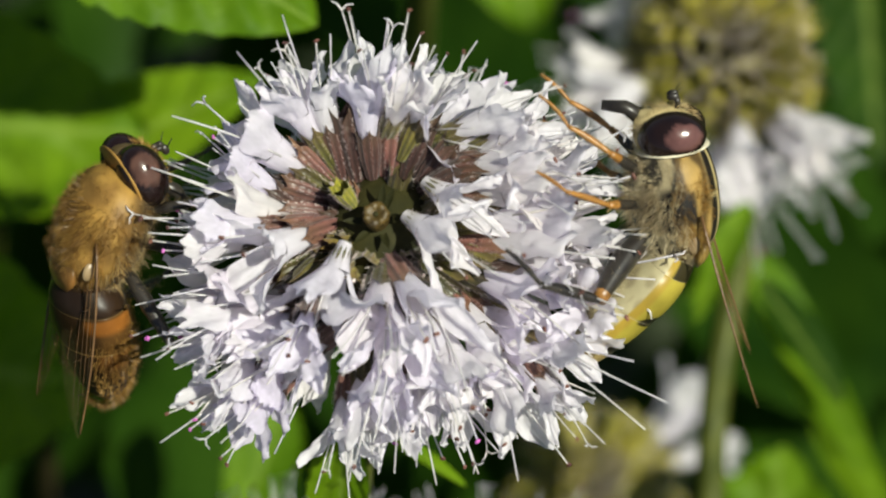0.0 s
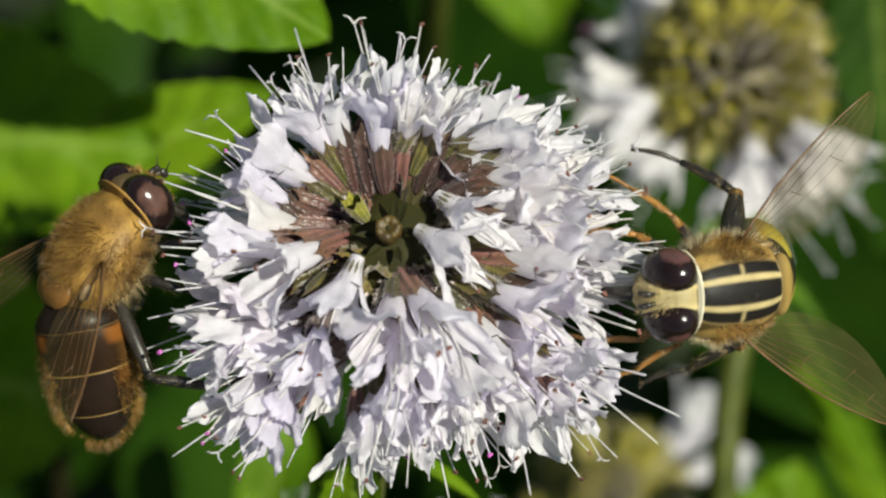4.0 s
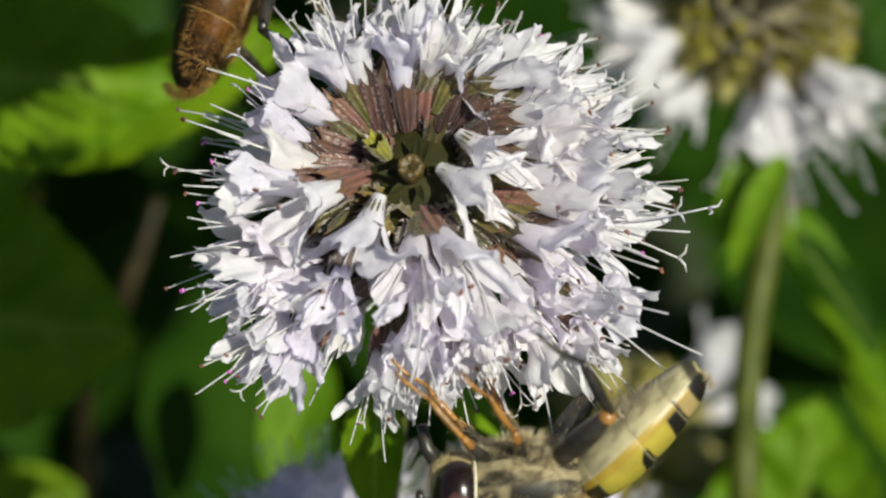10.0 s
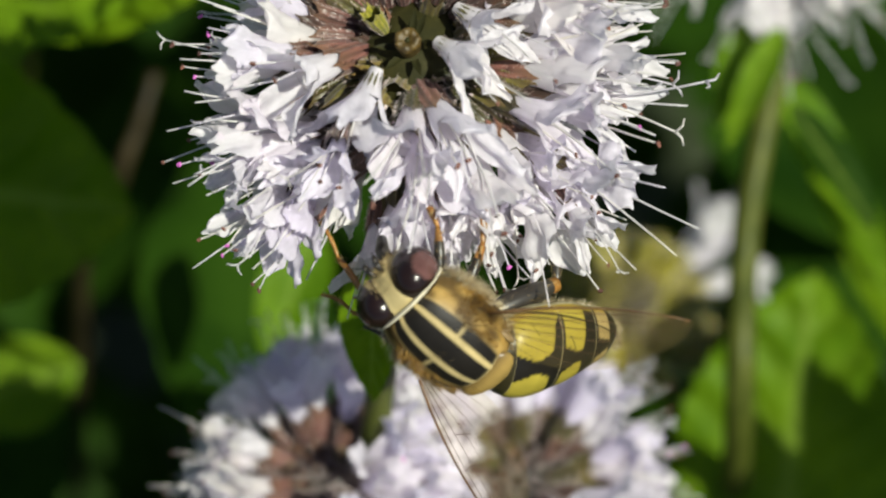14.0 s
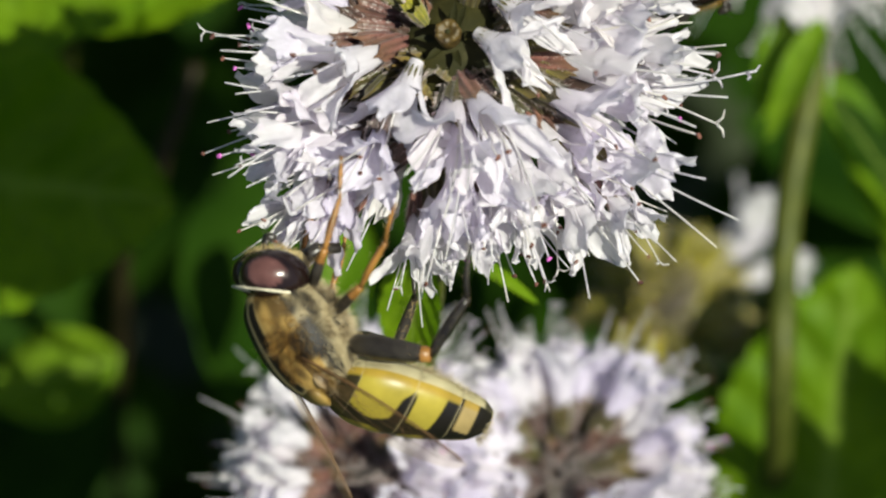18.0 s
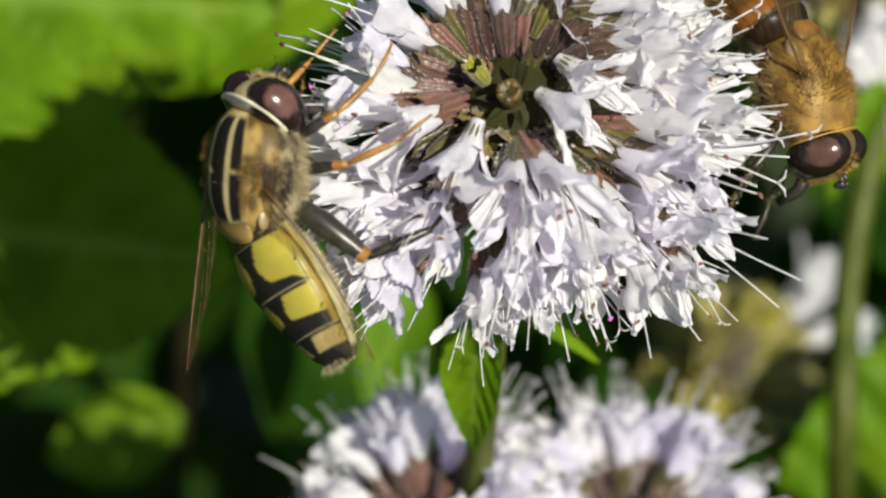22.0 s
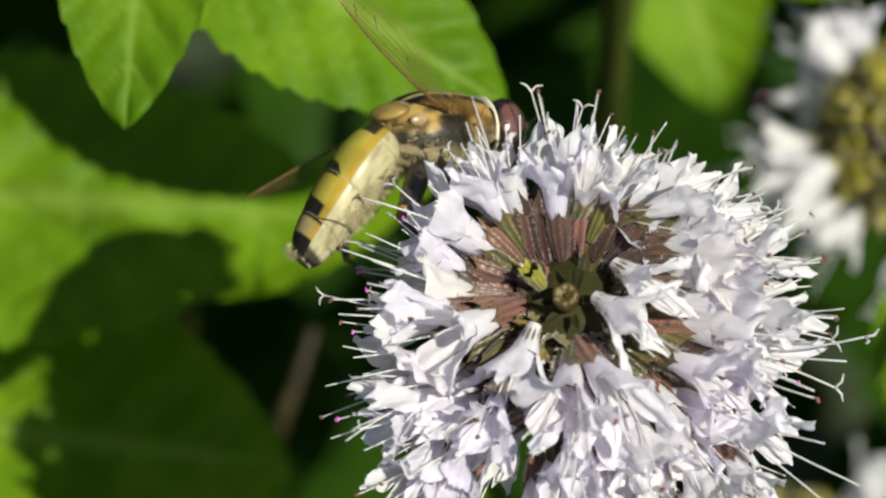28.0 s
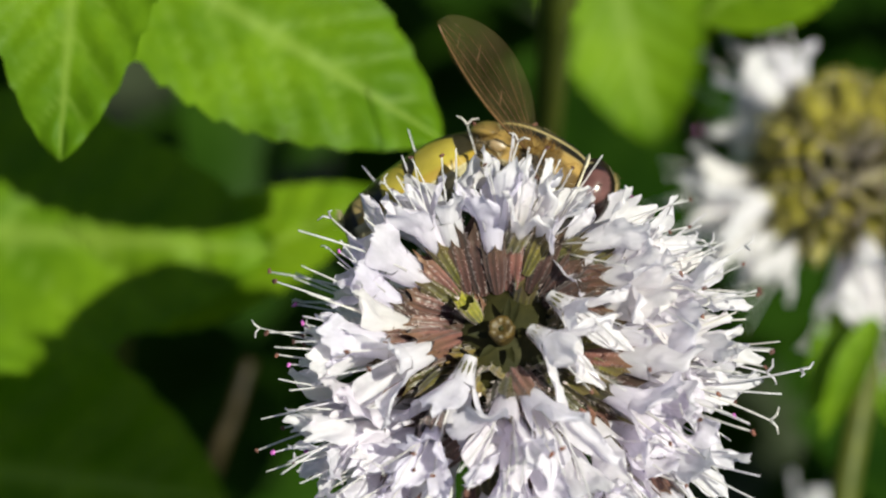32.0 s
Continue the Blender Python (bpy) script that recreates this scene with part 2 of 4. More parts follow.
def ball(bm, centre, radii, n=10, mat=0, squash=None):
    """An egg of given half axes, in mm."""
    rows = []
    for i in range(n + 1):
        a = math.pi * i / n
        ring = []
        for k in range(2 * n):
            b = 2 * math.pi * k / (2 * n)
            p = Vector((math.cos(a), max(math.sin(a), 0.02) * math.cos(b), max(math.sin(a), 0.02) * math.sin(b)))
            ring.append(Vector((centre[0] + p.x * radii[0], centre[1] + p.y * radii[1], centre[2] + p.z * radii[2])))
        rows.append(ring)
    vs = grid(bm, rows, True, mat)
    bm.faces.new(list(reversed(vs[0]))).material_index = mat
    bm.faces.new(vs[-1]).material_index = mat
    return vs


def curve_points(points, steps=8):
    """A smooth line through points."""
    pts = [Vector(p) for p in points]
    pts = [pts[0] * 2 - pts[1], *pts, pts[-1] * 2 - pts[-2]]
    out = []
    for a, b, c, d in zip(pts, pts[1:], pts[2:], pts[3:]):
        for k in range(steps):
            t = k / steps
            out.append(0.5 * (2 * b + (c - a) * t + (2 * a - 5 * b + 4 * c - d) * t * t + (3 * b - 3 * c + d - a) * t ** 3))
    out.append(pts[-2])
    return out


# ---- florets ----
def corolla_mesh(rng, spread=1.0, length=1.0, broad=1.0, lobe=1.0, mat=None):
    """A funnel that opens without a step into four broad, ruffled lobes, the upper one notched, with a few hairs outside."""
    bm = bmesh.new()
    sides, top = 24, 3.9 * length
    lean = rng.uniform(-0.25, 0.25)

    def girth(s):
        return 0.34 + 0.38 * s ** 1.5

    rows = []
    for k in range(7):
        s = k / 6
        rows.append([(girth(s) * math.cos(2 * math.pi * i / sides) + lean * s * s, girth(s) * math.sin(2 * math.pi * i / sides), 1.2 + (top - 1.2) * s) for i in range(sides)])
    grid(bm, rows, True)
    r = girth(1.0)
    slope = math.atan2(0.7, top - 1.2)
    for mid, span in ((0, 118), (100, 82), (180, 78), (-100, 82)):
        turn, half_arc, upper = radians(mid), radians(span / 2), mid == 0
        long = (2.9 if upper else 2.6) * rng.uniform(0.75, 1.2) * length * lobe
        wide = (0.90 if upper else 0.60) * rng.uniform(0.8, 1.25) * broad
        flare, curl = radians(rng.uniform(0, 20)) * spread, radians(rng.uniform(-12, 38)) * spread
        cup, wave, drift = rng.uniform(-0.40, 0.15), rng.uniform(0, 6), rng.uniform(-0.22, 0.22)
        crease = rng.uniform(0.06, 0.16)
        out, side = Vector((math.cos(turn), math.sin(turn), 0)), Vector((-math.sin(turn), math.cos(turn), 0))
        p = out * r + Vector((lean, 0, top))
        rows, n = [], 12
        for k in range(n + 1):
            s = k / n
            angle = slope + (flare + curl * s) * min(1, s * 2.5)
            if k:
                p = p + (out * math.sin(angle) + Vector((0, 0, math.cos(angle))) + side * drift * s) * (long / n)
            normal = out * math.cos(angle) - Vector((0, 0, math.sin(angle)))
            along = out * math.sin(angle) + Vector((0, 0, math.cos(angle)))
            flat = min(1, s * 1.8) ** 0.8
            half = wide * (0.86 + 0.20 * math.sin(math.pi * min(1, s * 1.15))) * (1 - 0.34 * max(0, (s - 0.6) / 0.4) ** 2)
            row = []
            for i in range(11):
                w = (i - 5) / 5
                x = r * math.sin(w * half_arc) * (1 - flat) + half * w * flat
                y = r * (math.cos(w * half_arc) - 1) * (1 - flat) + cup * w * w * flat
                y += flat * (0.12 * math.sin(5 * w + wave + 3 * s) + 0.06 * math.sin(9 * s + wave + 3 * w)) - crease * math.exp(-(w / 0.3) ** 2) * (1 - 0.6 * s) * min(1, 5 * s)
                y += 0.09 * s * s * math.sin(13 * w + 2 * wave + 4 * s)
                tip = -0.38 * long * s ** 4 * abs(w) ** 3 - (0.20 * long * s ** 6 * math.exp(-(w / 0.22) ** 2) if upper else 0) + 0.06 * s ** 3 * math.sin(9 * w + wave)
                row.append(p + side * x + normal * y + along * tip)
            rows.append(row)
        grid(bm, rows)
    bmesh.ops.remove_doubles(bm, verts=bm.verts, dist=2e-6)
    here = Vector((rng.uniform(0, 50), rng.uniform(0, 50), 0))
    for v in bm.verts:
        p = v.co / MM
        v.co += (noise.noise_vector(p * 1.1 + here) * 0.15 + noise.noise_vector(p * 2.7 + here) * 0.04) * MM * min(1, max(0, (p.z - 1.8) / 2.5))
    for _ in range(46):
        turn, s = rng.uniform(0, 2 * math.pi), rng.uniform(0.45, 1.0)
        o = Vector((girth(s) * math.cos(turn) + lean * s * s, girth(s) * math.sin(turn), 1.2 + (top - 1.2) * s))
        e = o + Vector((math.cos(turn), math.sin(turn), 0.9 + rng.uniform(-0.5, 0.5))) * rng.uniform(0.12, 0.26)
        t = Vector((-math.sin(turn), math.cos(turn), 0)) * 0.014
        bm.faces.new([bm.verts.new(v * MM) for v in (o - t, o + t, e)])
    return mesh_of(bm, mat or PETAL)


def calyx_mesh(rng, mat):
    """A ribbed cup with five pointed teeth and fine hairs; the rib layer sets ridge from groove and tooth from cup."""
    bm = bmesh.new()
    rib = bm.verts.layers.float.new("rib")
    tooth = bm.verts.layers.float.new("tooth")
    sides, rows, marks = 40, [], []
    for k in range(8):
        s = k / 7
        r0 = 0.28 + 0.34 * math.sin(min(1, s * 1.15) * math.pi / 2) - 0.03 * s
        row = []
        for i in range(sides):
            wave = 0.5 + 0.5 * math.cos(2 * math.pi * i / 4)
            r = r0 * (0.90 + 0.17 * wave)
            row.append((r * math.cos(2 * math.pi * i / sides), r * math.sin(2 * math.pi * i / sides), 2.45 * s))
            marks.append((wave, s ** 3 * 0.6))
        rows.append(row)
    top = grid(bm, rows, True)[-1]
    for v, (a, b) in zip(list(bm.verts), marks):
        v[rib], v[tooth] = a, b
    for q in range(5):
        a = 2 * math.pi * (q * 8 + 4) / sides
        flare, high = rng.uniform(0.64, 0.82), rng.uniform(2.95, 3.35)
        tip = bm.verts.new(Vector((flare * math.cos(a), flare * math.sin(a), high)) * MM)
        mid = [bm.verts.new((v.co + (tip.co - v.co) * 0.45) * Vector((1, 1, 1))) for v in (top[(q * 8 + 2) % sides], top[(q * 8 + 4) % sides], top[(q * 8 + 6) % sides])]
        for v in (tip, *mid):
            v[rib], v[tooth] = 0.7, 1.0
        base = [top[(q * 8 + i) % sides] for i in range(9)]
        bm.faces.new((base[0], base[1], base[2], mid[0]))
        bm.faces.new((base[2], base[3], base[4], mid[1], mid[0]))
        bm.faces.new((base[4], base[5], base[6], mid[2], mid[1]))
        bm.faces.new((base[6], base[7], base[8], mid[2]))
        bm.faces.new((mid[0], mid[1], tip))
        bm.faces.new((mid[1], mid[2], tip))
    for _ in range(380):
        a, z = 2 * math.pi * (4 * rng.randrange(10) + rng.uniform(-0.6, 0.6)) / sides, rng.uniform(0.1, 2.7)
        r = (0.29 + 0.34 * math.sin(min(1, z / 2.3) * math.pi / 2)) * 1.04
        o = Vector((r * math.cos(a), r * math.sin(a), z))
        e = o + Vector((math.cos(a), math.sin(a), 0.8)) * rng.uniform(0.06, 0.22)
        t = Vector((-math.sin(a), math.cos(a), 0)) * 0.024
        f = bm.faces.new([bm.verts.new(v * MM) for v in (o - t, o + t, e)])
        f.material_index = 1
    return mesh_of(bm, mat, HAIR_PALE)


def stamen_mesh(rng, long, anther, fork=False):
    bm = bmesh.new()
    lean, sway = rng.uniform(0.02, 0.26), rng.uniform(-1.6, 1.6)
    path = [(0.45 + lean * s * long + 0.1 * sway * (s * long) ** 2 * 0.15, 0.12 * sway * (s * long) ** 1.5 * 0.6, 3.6 + s * long) for s in (0, 0.2, 0.4, 0.6, 0.8, 1.0)]
    tube(bm, path, [0.056, 0.05, 0.045, 0.042, 0.04, 0.036], 5)
    if anther:
        x, y, z = path[-1]
        ball(bm, (x, y, z), (0.085, 0.14, 0.08), 5, 1)
        ball(bm, (x + 0.07, y + 0.05, z + 0.05), (0.065, 0.11, 0.065), 5, 1)
    elif fork:  # the forked tip of a style
        x, y, z = path[-1]
        for way in (1, -1):
            tube(bm, [(x, y, z), (x + 0.22 * way, y, z + 0.25), (x + 0.5 * way, y + 0.1, z + 0.28)], [0.055, 0.045, 0.03], 5)
    return mesh_of(bm, FILAMENT, anther or FILAMENT)


rng = random.Random(7)
COROLLAS = [corolla_mesh(rng, rng.uniform(0.6, 1.3), rng.uniform(0.92, 1.08)) for _ in range(16)]
OPEN_COROLLAS = [corolla_mesh(random.Random(k), 1.1, 0.66, 0.98, 1.75) for k in (5, 12, 14)]
LILAC_COROLLAS = [corolla_mesh(random.Random(k), 1.0, 1.0, 1.1, 1.0, LILAC) for k in (31, 32, 33, 34)]
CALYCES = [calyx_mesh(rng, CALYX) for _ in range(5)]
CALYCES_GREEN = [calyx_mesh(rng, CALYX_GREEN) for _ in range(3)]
CALYCES_OLIVE = [calyx_mesh(rng, OLIVE) for _ in range(3)]
STAMENS = [stamen_mesh(rng, rng.uniform(2.6, 5.2), ANTHER if k % 5 in (1, 3) else None) for k in range(20)]
STAMENS_PINK = [stamen_mesh(rng, rng.uniform(3.2, 4.4), ANTHER_PINK) for _ in range(3)]
STYLES = [stamen_mesh(rng, rng.uniform(3.4, 4.9), None, True) for _ in range(3)]


def floret_pose(centre_mm, polar, turn, root, spin, tip=0.0):
    """A floret that leaves the head at a polar angle from its crown, root mm from the middle."""
    p, a = radians(polar), radians(turn)
    out = Vector((math.sin(p) * math.cos(a), math.sin(p) * math.sin(a), math.cos(p)))
    p2 = p + radians(tip)
    way = Vector((math.sin(p2) * math.cos(a), math.sin(p2) * math.sin(a), math.cos(p2)))
    up = Vector((0, 0, 1))
    x = (up - way * up.dot(way)).normalized()
    y = way.cross(x)
    m = Matrix((x, y, way)).transposed().to_4x4()
    m.translation = (out * root + Vector(centre_mm)) * MM
    return m @ pose(0, 0, 0, 0, 0, spin)


def floret(head, m, rng, flowering=True, green=0.3, pink=0.05, stamens=3, size=1.0, cup=True, corollas=None):
    """One floret: calyx, petals, stamens and style."""
    m = m @ Matrix.Diagonal((size, size, size, 1))
    cal = rng.choice(CALYCES_OLIVE if green >= 1 else CALYCES_GREEN if rng.random() < green else CALYCES)
    if not flowering:
        return part("calyx", cal, head, "", m)
    fl = part("floret", rng.choice(corollas or COROLLAS), head, "", m)
    if cup:
        part("calyx", cal, fl)
    else:
        part("calyx", cal, fl, "", pose(0, 0, 1.1 * MM) @ Matrix.Diagonal((0.75, 0.75, 0.45, 1)))
    for k in range(stamens):
        mesh = rng.choice(STAMENS_PINK if rng.random() < pink else STAMENS)
        part("stamen", mesh, fl, "", pose(0, 0, 0, 0, 0, 90 * k + rng.uniform(-30, 30)))
    if rng.random() < 0.45:
        part("style", rng.choice(STYLES), fl, "", pose(0, 0, 0, 0, 0, rng.uniform(0, 360)))
    return fl


def leaf_mesh(rng, long, wide, mat, fold=0.25, droop=0.15, teeth=12, nx=60, ny=8):
    """A mint leaf along +x from its stalk, toothed, with sunken veins; in mm."""
    bm = bmesh.new()
    vein = bm.verts.layers.float.new("vein")
    wave, rows = rng.uniform(0, 6), []
    for i in range(nx + 1):
        s = i / nx
        half = 0.5 * wide * (math.sin(math.pi * s ** 0.75) ** 0.66 if 0 < s < 1 else 0.02)
        saw = (s * teeth) % 1.0
        half *= 1 + 0.075 * (saw - 0.4) * min(1, 4 * s)
        row = []
        for j in range(-ny, ny + 1):
            w = j / ny
            y = w * half
            x = long * s + 0.35 * abs(y) * (1 - s)
            rib = (s - abs(w) * 0.30 * half / (0.5 * wide + 1e-6)) * 6.0
            ridge = abs((rib % 1.0) - 0.5) * 2
            z = fold * abs(y) - droop * long * s * s + 0.05 * wide * math.sin(wave + 5 * s + 2 * w) * abs(w)
            z += 0.045 * wide * (0.5 - ridge) * min(1, abs(w) * 4) * (1 if abs(w) < 0.9 else 0.3)
            row.append((x, y, z, max(0, 1 - 8 * abs(w)) * 0.8 + max(0, ridge - 0.80) * 1.6 * (1 - abs(w))))
        rows.append(row)
    vs = [[bm.verts.new(Vector(p[:3]) * MM) for p in row] for row in rows]
    for rv, row in zip(vs, rows):
        for v, p in zip(rv, row):
            v[vein] = min(0.42, p[3])
    for a, b in zip(vs, vs[1:]):
        for i in range(len(a) - 1):
            bm.faces.new((a[i], b[i], b[i + 1], a[i + 1]))
    return mesh_of(bm, mat)


def leaf_pose(base, tip, face, turn=0.0):
    """From base to tip, with the upper side towards face."""
    base, tip = Vector(base), Vector(tip)
    x = (tip - base).normalized()
    z = (Vector(face) - x * x.dot(Vector(face))).normalized()
    m = Matrix((x, z.cross(x), z)).transposed().to_4x4()
    m.translation = base
    return m @ pose(0, 0, 0, turn, 0, 0)


def stem_mesh(points, r0, r1, sides=8, mat=STEM):
    bm = bmesh.new()
    pts = curve_points([Vector(p) / MM for p in points], 6)
    n = len(pts) - 1
    tube(bm, pts, [r0 + (r1 - r0) * i / n for i in range(n + 1)], sides)
    return mesh_of(bm, mat)


# ---- ground ----
bm = bmesh.new()
ring = [0.0, 0.15, 0.4, 1, 3, 10, 40, 200, 1500]
prev = None
for r in ring:
    row = []
    for k in range(32):
        a = 2 * math.pi * k / 32
        h = 0.012 * noise.noise(Vector((r * 9 * math.cos(a), r * 9 * math.sin(a), 0))) if r < 3 else 0
        row.append(bm.verts.new((r * math.cos(a) + (0.0001 if r == 0 else 0) * math.cos(a), r * math.sin(a) + (0.0001 if r == 0 else 0) * math.sin(a), h)))
    if prev:
        for k in range(32):
            bm.faces.new((prev[k], row[k], row[(k + 1) % 32], prev[(k + 1) % 32]))
    prev = row
tagged(new("ground", mesh_of(bm, SOIL)), "dark damp soil under the mint bed", "ground", kind="structure")


# ---- the flower in the middle ----
AXIS = (-AWAY * math.cos(radians(17)) + RISE * math.sin(radians(17)) - ACROSS * 0.09).normalized()


def head_pose(crown, axis, deep=4.6):
    """A flower head with its crown at a place; its x runs across, its y up the view."""
    z = axis.normalized()
    x = (ACROSS - z * ACROSS.dot(z)).normalized()
    m = Matrix((x, z.cross(x), z)).transposed().to_4x4()
    m.translation = crown - z * deep * MM
    return m


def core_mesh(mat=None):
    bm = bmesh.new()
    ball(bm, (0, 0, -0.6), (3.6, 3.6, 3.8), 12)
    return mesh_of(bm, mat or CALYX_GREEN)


def main_flower():
    rng = random.Random(21)
    head = thing("mint_flower", "round pale lilac mint flower head with open florets and brown calyces", "flower", "mint flowers", head_pose(plan(0, 0, 0), AXIS))
    part("core", core_mesh(HEART_SHADED), head, "green heart of the flower head, darkened for shade between calyces")
    profile = ((0.62, -0.9), (0.74, -0.1), (0.76, 0.18), (0.66, 0.36), (0.48, 0.40), (0.26, 0.26), (0.14, 0.20), (0.02, 0.22))
    bm = bmesh.new()
    rows = []
    for r, z in profile:
        rows.append([(0.8 * r * (1 + 0.05 * math.cos(5 * w) + 0.05 * math.sin(13 * w)) * math.cos(w), 0.8 * r * (1 + 0.06 * math.cos(4 * w + 1)) * math.sin(w), 4.3 + z + 0.025 * math.cos(7 * w) * (r > 0.4)) for w in [2 * math.pi * k / 40 for k in range(40)]])
    grid(bm, rows, True)
    crown = part("crown", mesh_of(bm, CROWN_TIP), head, "olive-brown bud cup at the crown")
    bm = bmesh.new()
    ball(bm, (0, 0, 4.52), (0.13, 0.13, 0.08), 8)
    part("bud_tip", mesh_of(bm, HEART_SHADED), crown)
    # bracts share the heart's colour, darkened for the shade round the crown
    for k in range(6):
        a = rng.uniform(0, 6.28)
        bm = bmesh.new()
        b = Vector((0.7 * math.cos(a), 0.7 * math.sin(a), 3.6))
        tip = Vector((1.6 * math.cos(a), 1.6 * math.sin(a), 3.9 + rng.uniform(-0.3, 0.4)))
        s = Vector((-math.sin(a), math.cos(a), 0)) * 0.17
        low = Vector((0, 0, -0.12))
        grid(bm, [[b - s, b + low, b + s], [(b + tip) / 2 - s, (b + tip) / 2 + low, (b + tip) / 2 + s], [tip - s * 0.1, tip, tip + s * 0.1]])
        part("bract", mesh_of(bm, HEART_SHADED), head)
    # the leafy bud beside the crown
    part("bud", calyx_mesh(rng, BUD), head, "small yellow-green bud beside the crown", pose(-1.15 * MM, 0.95 * MM, 2.7 * MM, -18, -22, 0) @ Matrix.Diagonal((0.72, 0.72, 0.6, 1)))
    # florets and bare calyces, each by its mouth and its tip over the crown
    here = head.matrix_basis.inverted()
    middle = head.matrix_basis.translation

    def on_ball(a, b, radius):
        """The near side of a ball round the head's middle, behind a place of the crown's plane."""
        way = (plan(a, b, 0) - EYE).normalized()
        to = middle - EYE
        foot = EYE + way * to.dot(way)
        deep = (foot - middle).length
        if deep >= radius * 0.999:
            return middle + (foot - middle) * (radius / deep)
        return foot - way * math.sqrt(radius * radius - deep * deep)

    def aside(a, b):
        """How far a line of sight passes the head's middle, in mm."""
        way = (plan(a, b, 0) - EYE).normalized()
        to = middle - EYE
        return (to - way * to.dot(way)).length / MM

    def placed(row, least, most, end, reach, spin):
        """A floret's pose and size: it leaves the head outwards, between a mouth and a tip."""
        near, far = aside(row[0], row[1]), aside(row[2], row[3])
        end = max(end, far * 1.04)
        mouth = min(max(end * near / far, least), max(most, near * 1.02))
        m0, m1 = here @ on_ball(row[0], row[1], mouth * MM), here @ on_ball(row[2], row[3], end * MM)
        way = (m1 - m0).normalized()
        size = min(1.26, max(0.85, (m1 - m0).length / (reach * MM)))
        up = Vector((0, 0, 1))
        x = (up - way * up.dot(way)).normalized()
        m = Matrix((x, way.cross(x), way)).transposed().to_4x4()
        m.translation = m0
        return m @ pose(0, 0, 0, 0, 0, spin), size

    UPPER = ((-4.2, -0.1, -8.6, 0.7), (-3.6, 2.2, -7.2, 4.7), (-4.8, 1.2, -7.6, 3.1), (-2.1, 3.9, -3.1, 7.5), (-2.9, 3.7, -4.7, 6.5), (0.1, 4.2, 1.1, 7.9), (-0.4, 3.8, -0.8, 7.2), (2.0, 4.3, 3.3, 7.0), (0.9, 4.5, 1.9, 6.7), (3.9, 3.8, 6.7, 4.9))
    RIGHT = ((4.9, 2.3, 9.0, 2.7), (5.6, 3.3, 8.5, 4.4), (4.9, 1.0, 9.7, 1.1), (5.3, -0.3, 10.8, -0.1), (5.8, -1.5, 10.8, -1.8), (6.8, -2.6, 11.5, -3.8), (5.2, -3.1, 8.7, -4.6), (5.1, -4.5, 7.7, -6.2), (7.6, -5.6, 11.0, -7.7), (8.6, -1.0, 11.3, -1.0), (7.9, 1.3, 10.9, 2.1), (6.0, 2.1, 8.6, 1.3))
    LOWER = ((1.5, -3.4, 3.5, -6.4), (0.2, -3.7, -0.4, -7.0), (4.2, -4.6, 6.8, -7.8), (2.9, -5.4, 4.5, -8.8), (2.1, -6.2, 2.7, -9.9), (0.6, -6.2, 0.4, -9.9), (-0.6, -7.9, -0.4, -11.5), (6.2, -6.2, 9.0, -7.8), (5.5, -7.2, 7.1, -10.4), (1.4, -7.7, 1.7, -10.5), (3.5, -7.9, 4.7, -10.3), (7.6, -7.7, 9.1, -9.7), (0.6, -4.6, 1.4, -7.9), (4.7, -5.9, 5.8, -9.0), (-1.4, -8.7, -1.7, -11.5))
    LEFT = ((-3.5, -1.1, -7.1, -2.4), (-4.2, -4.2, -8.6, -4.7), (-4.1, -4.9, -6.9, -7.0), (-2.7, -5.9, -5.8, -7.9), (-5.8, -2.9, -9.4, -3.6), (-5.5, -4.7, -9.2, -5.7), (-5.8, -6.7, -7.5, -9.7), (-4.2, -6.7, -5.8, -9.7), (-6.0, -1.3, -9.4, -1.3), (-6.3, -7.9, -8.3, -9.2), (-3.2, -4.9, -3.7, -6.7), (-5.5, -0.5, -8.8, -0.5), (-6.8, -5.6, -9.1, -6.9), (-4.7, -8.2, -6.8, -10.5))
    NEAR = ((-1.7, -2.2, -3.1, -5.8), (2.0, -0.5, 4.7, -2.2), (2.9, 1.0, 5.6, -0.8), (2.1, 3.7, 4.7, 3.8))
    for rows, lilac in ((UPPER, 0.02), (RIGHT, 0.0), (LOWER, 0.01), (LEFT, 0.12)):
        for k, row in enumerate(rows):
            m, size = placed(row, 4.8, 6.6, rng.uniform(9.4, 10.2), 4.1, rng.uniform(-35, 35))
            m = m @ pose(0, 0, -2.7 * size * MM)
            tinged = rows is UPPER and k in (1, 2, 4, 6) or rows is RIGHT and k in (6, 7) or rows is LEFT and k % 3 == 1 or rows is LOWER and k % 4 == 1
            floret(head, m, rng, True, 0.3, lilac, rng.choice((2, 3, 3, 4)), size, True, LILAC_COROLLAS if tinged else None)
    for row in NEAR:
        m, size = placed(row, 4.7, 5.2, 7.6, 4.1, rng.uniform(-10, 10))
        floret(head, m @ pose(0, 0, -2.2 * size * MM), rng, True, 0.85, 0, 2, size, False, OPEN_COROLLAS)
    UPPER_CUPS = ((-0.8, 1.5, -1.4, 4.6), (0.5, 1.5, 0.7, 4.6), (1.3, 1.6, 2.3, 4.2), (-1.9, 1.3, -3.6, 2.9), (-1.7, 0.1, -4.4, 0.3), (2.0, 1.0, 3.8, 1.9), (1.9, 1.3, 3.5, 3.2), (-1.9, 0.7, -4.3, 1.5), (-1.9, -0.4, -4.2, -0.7))
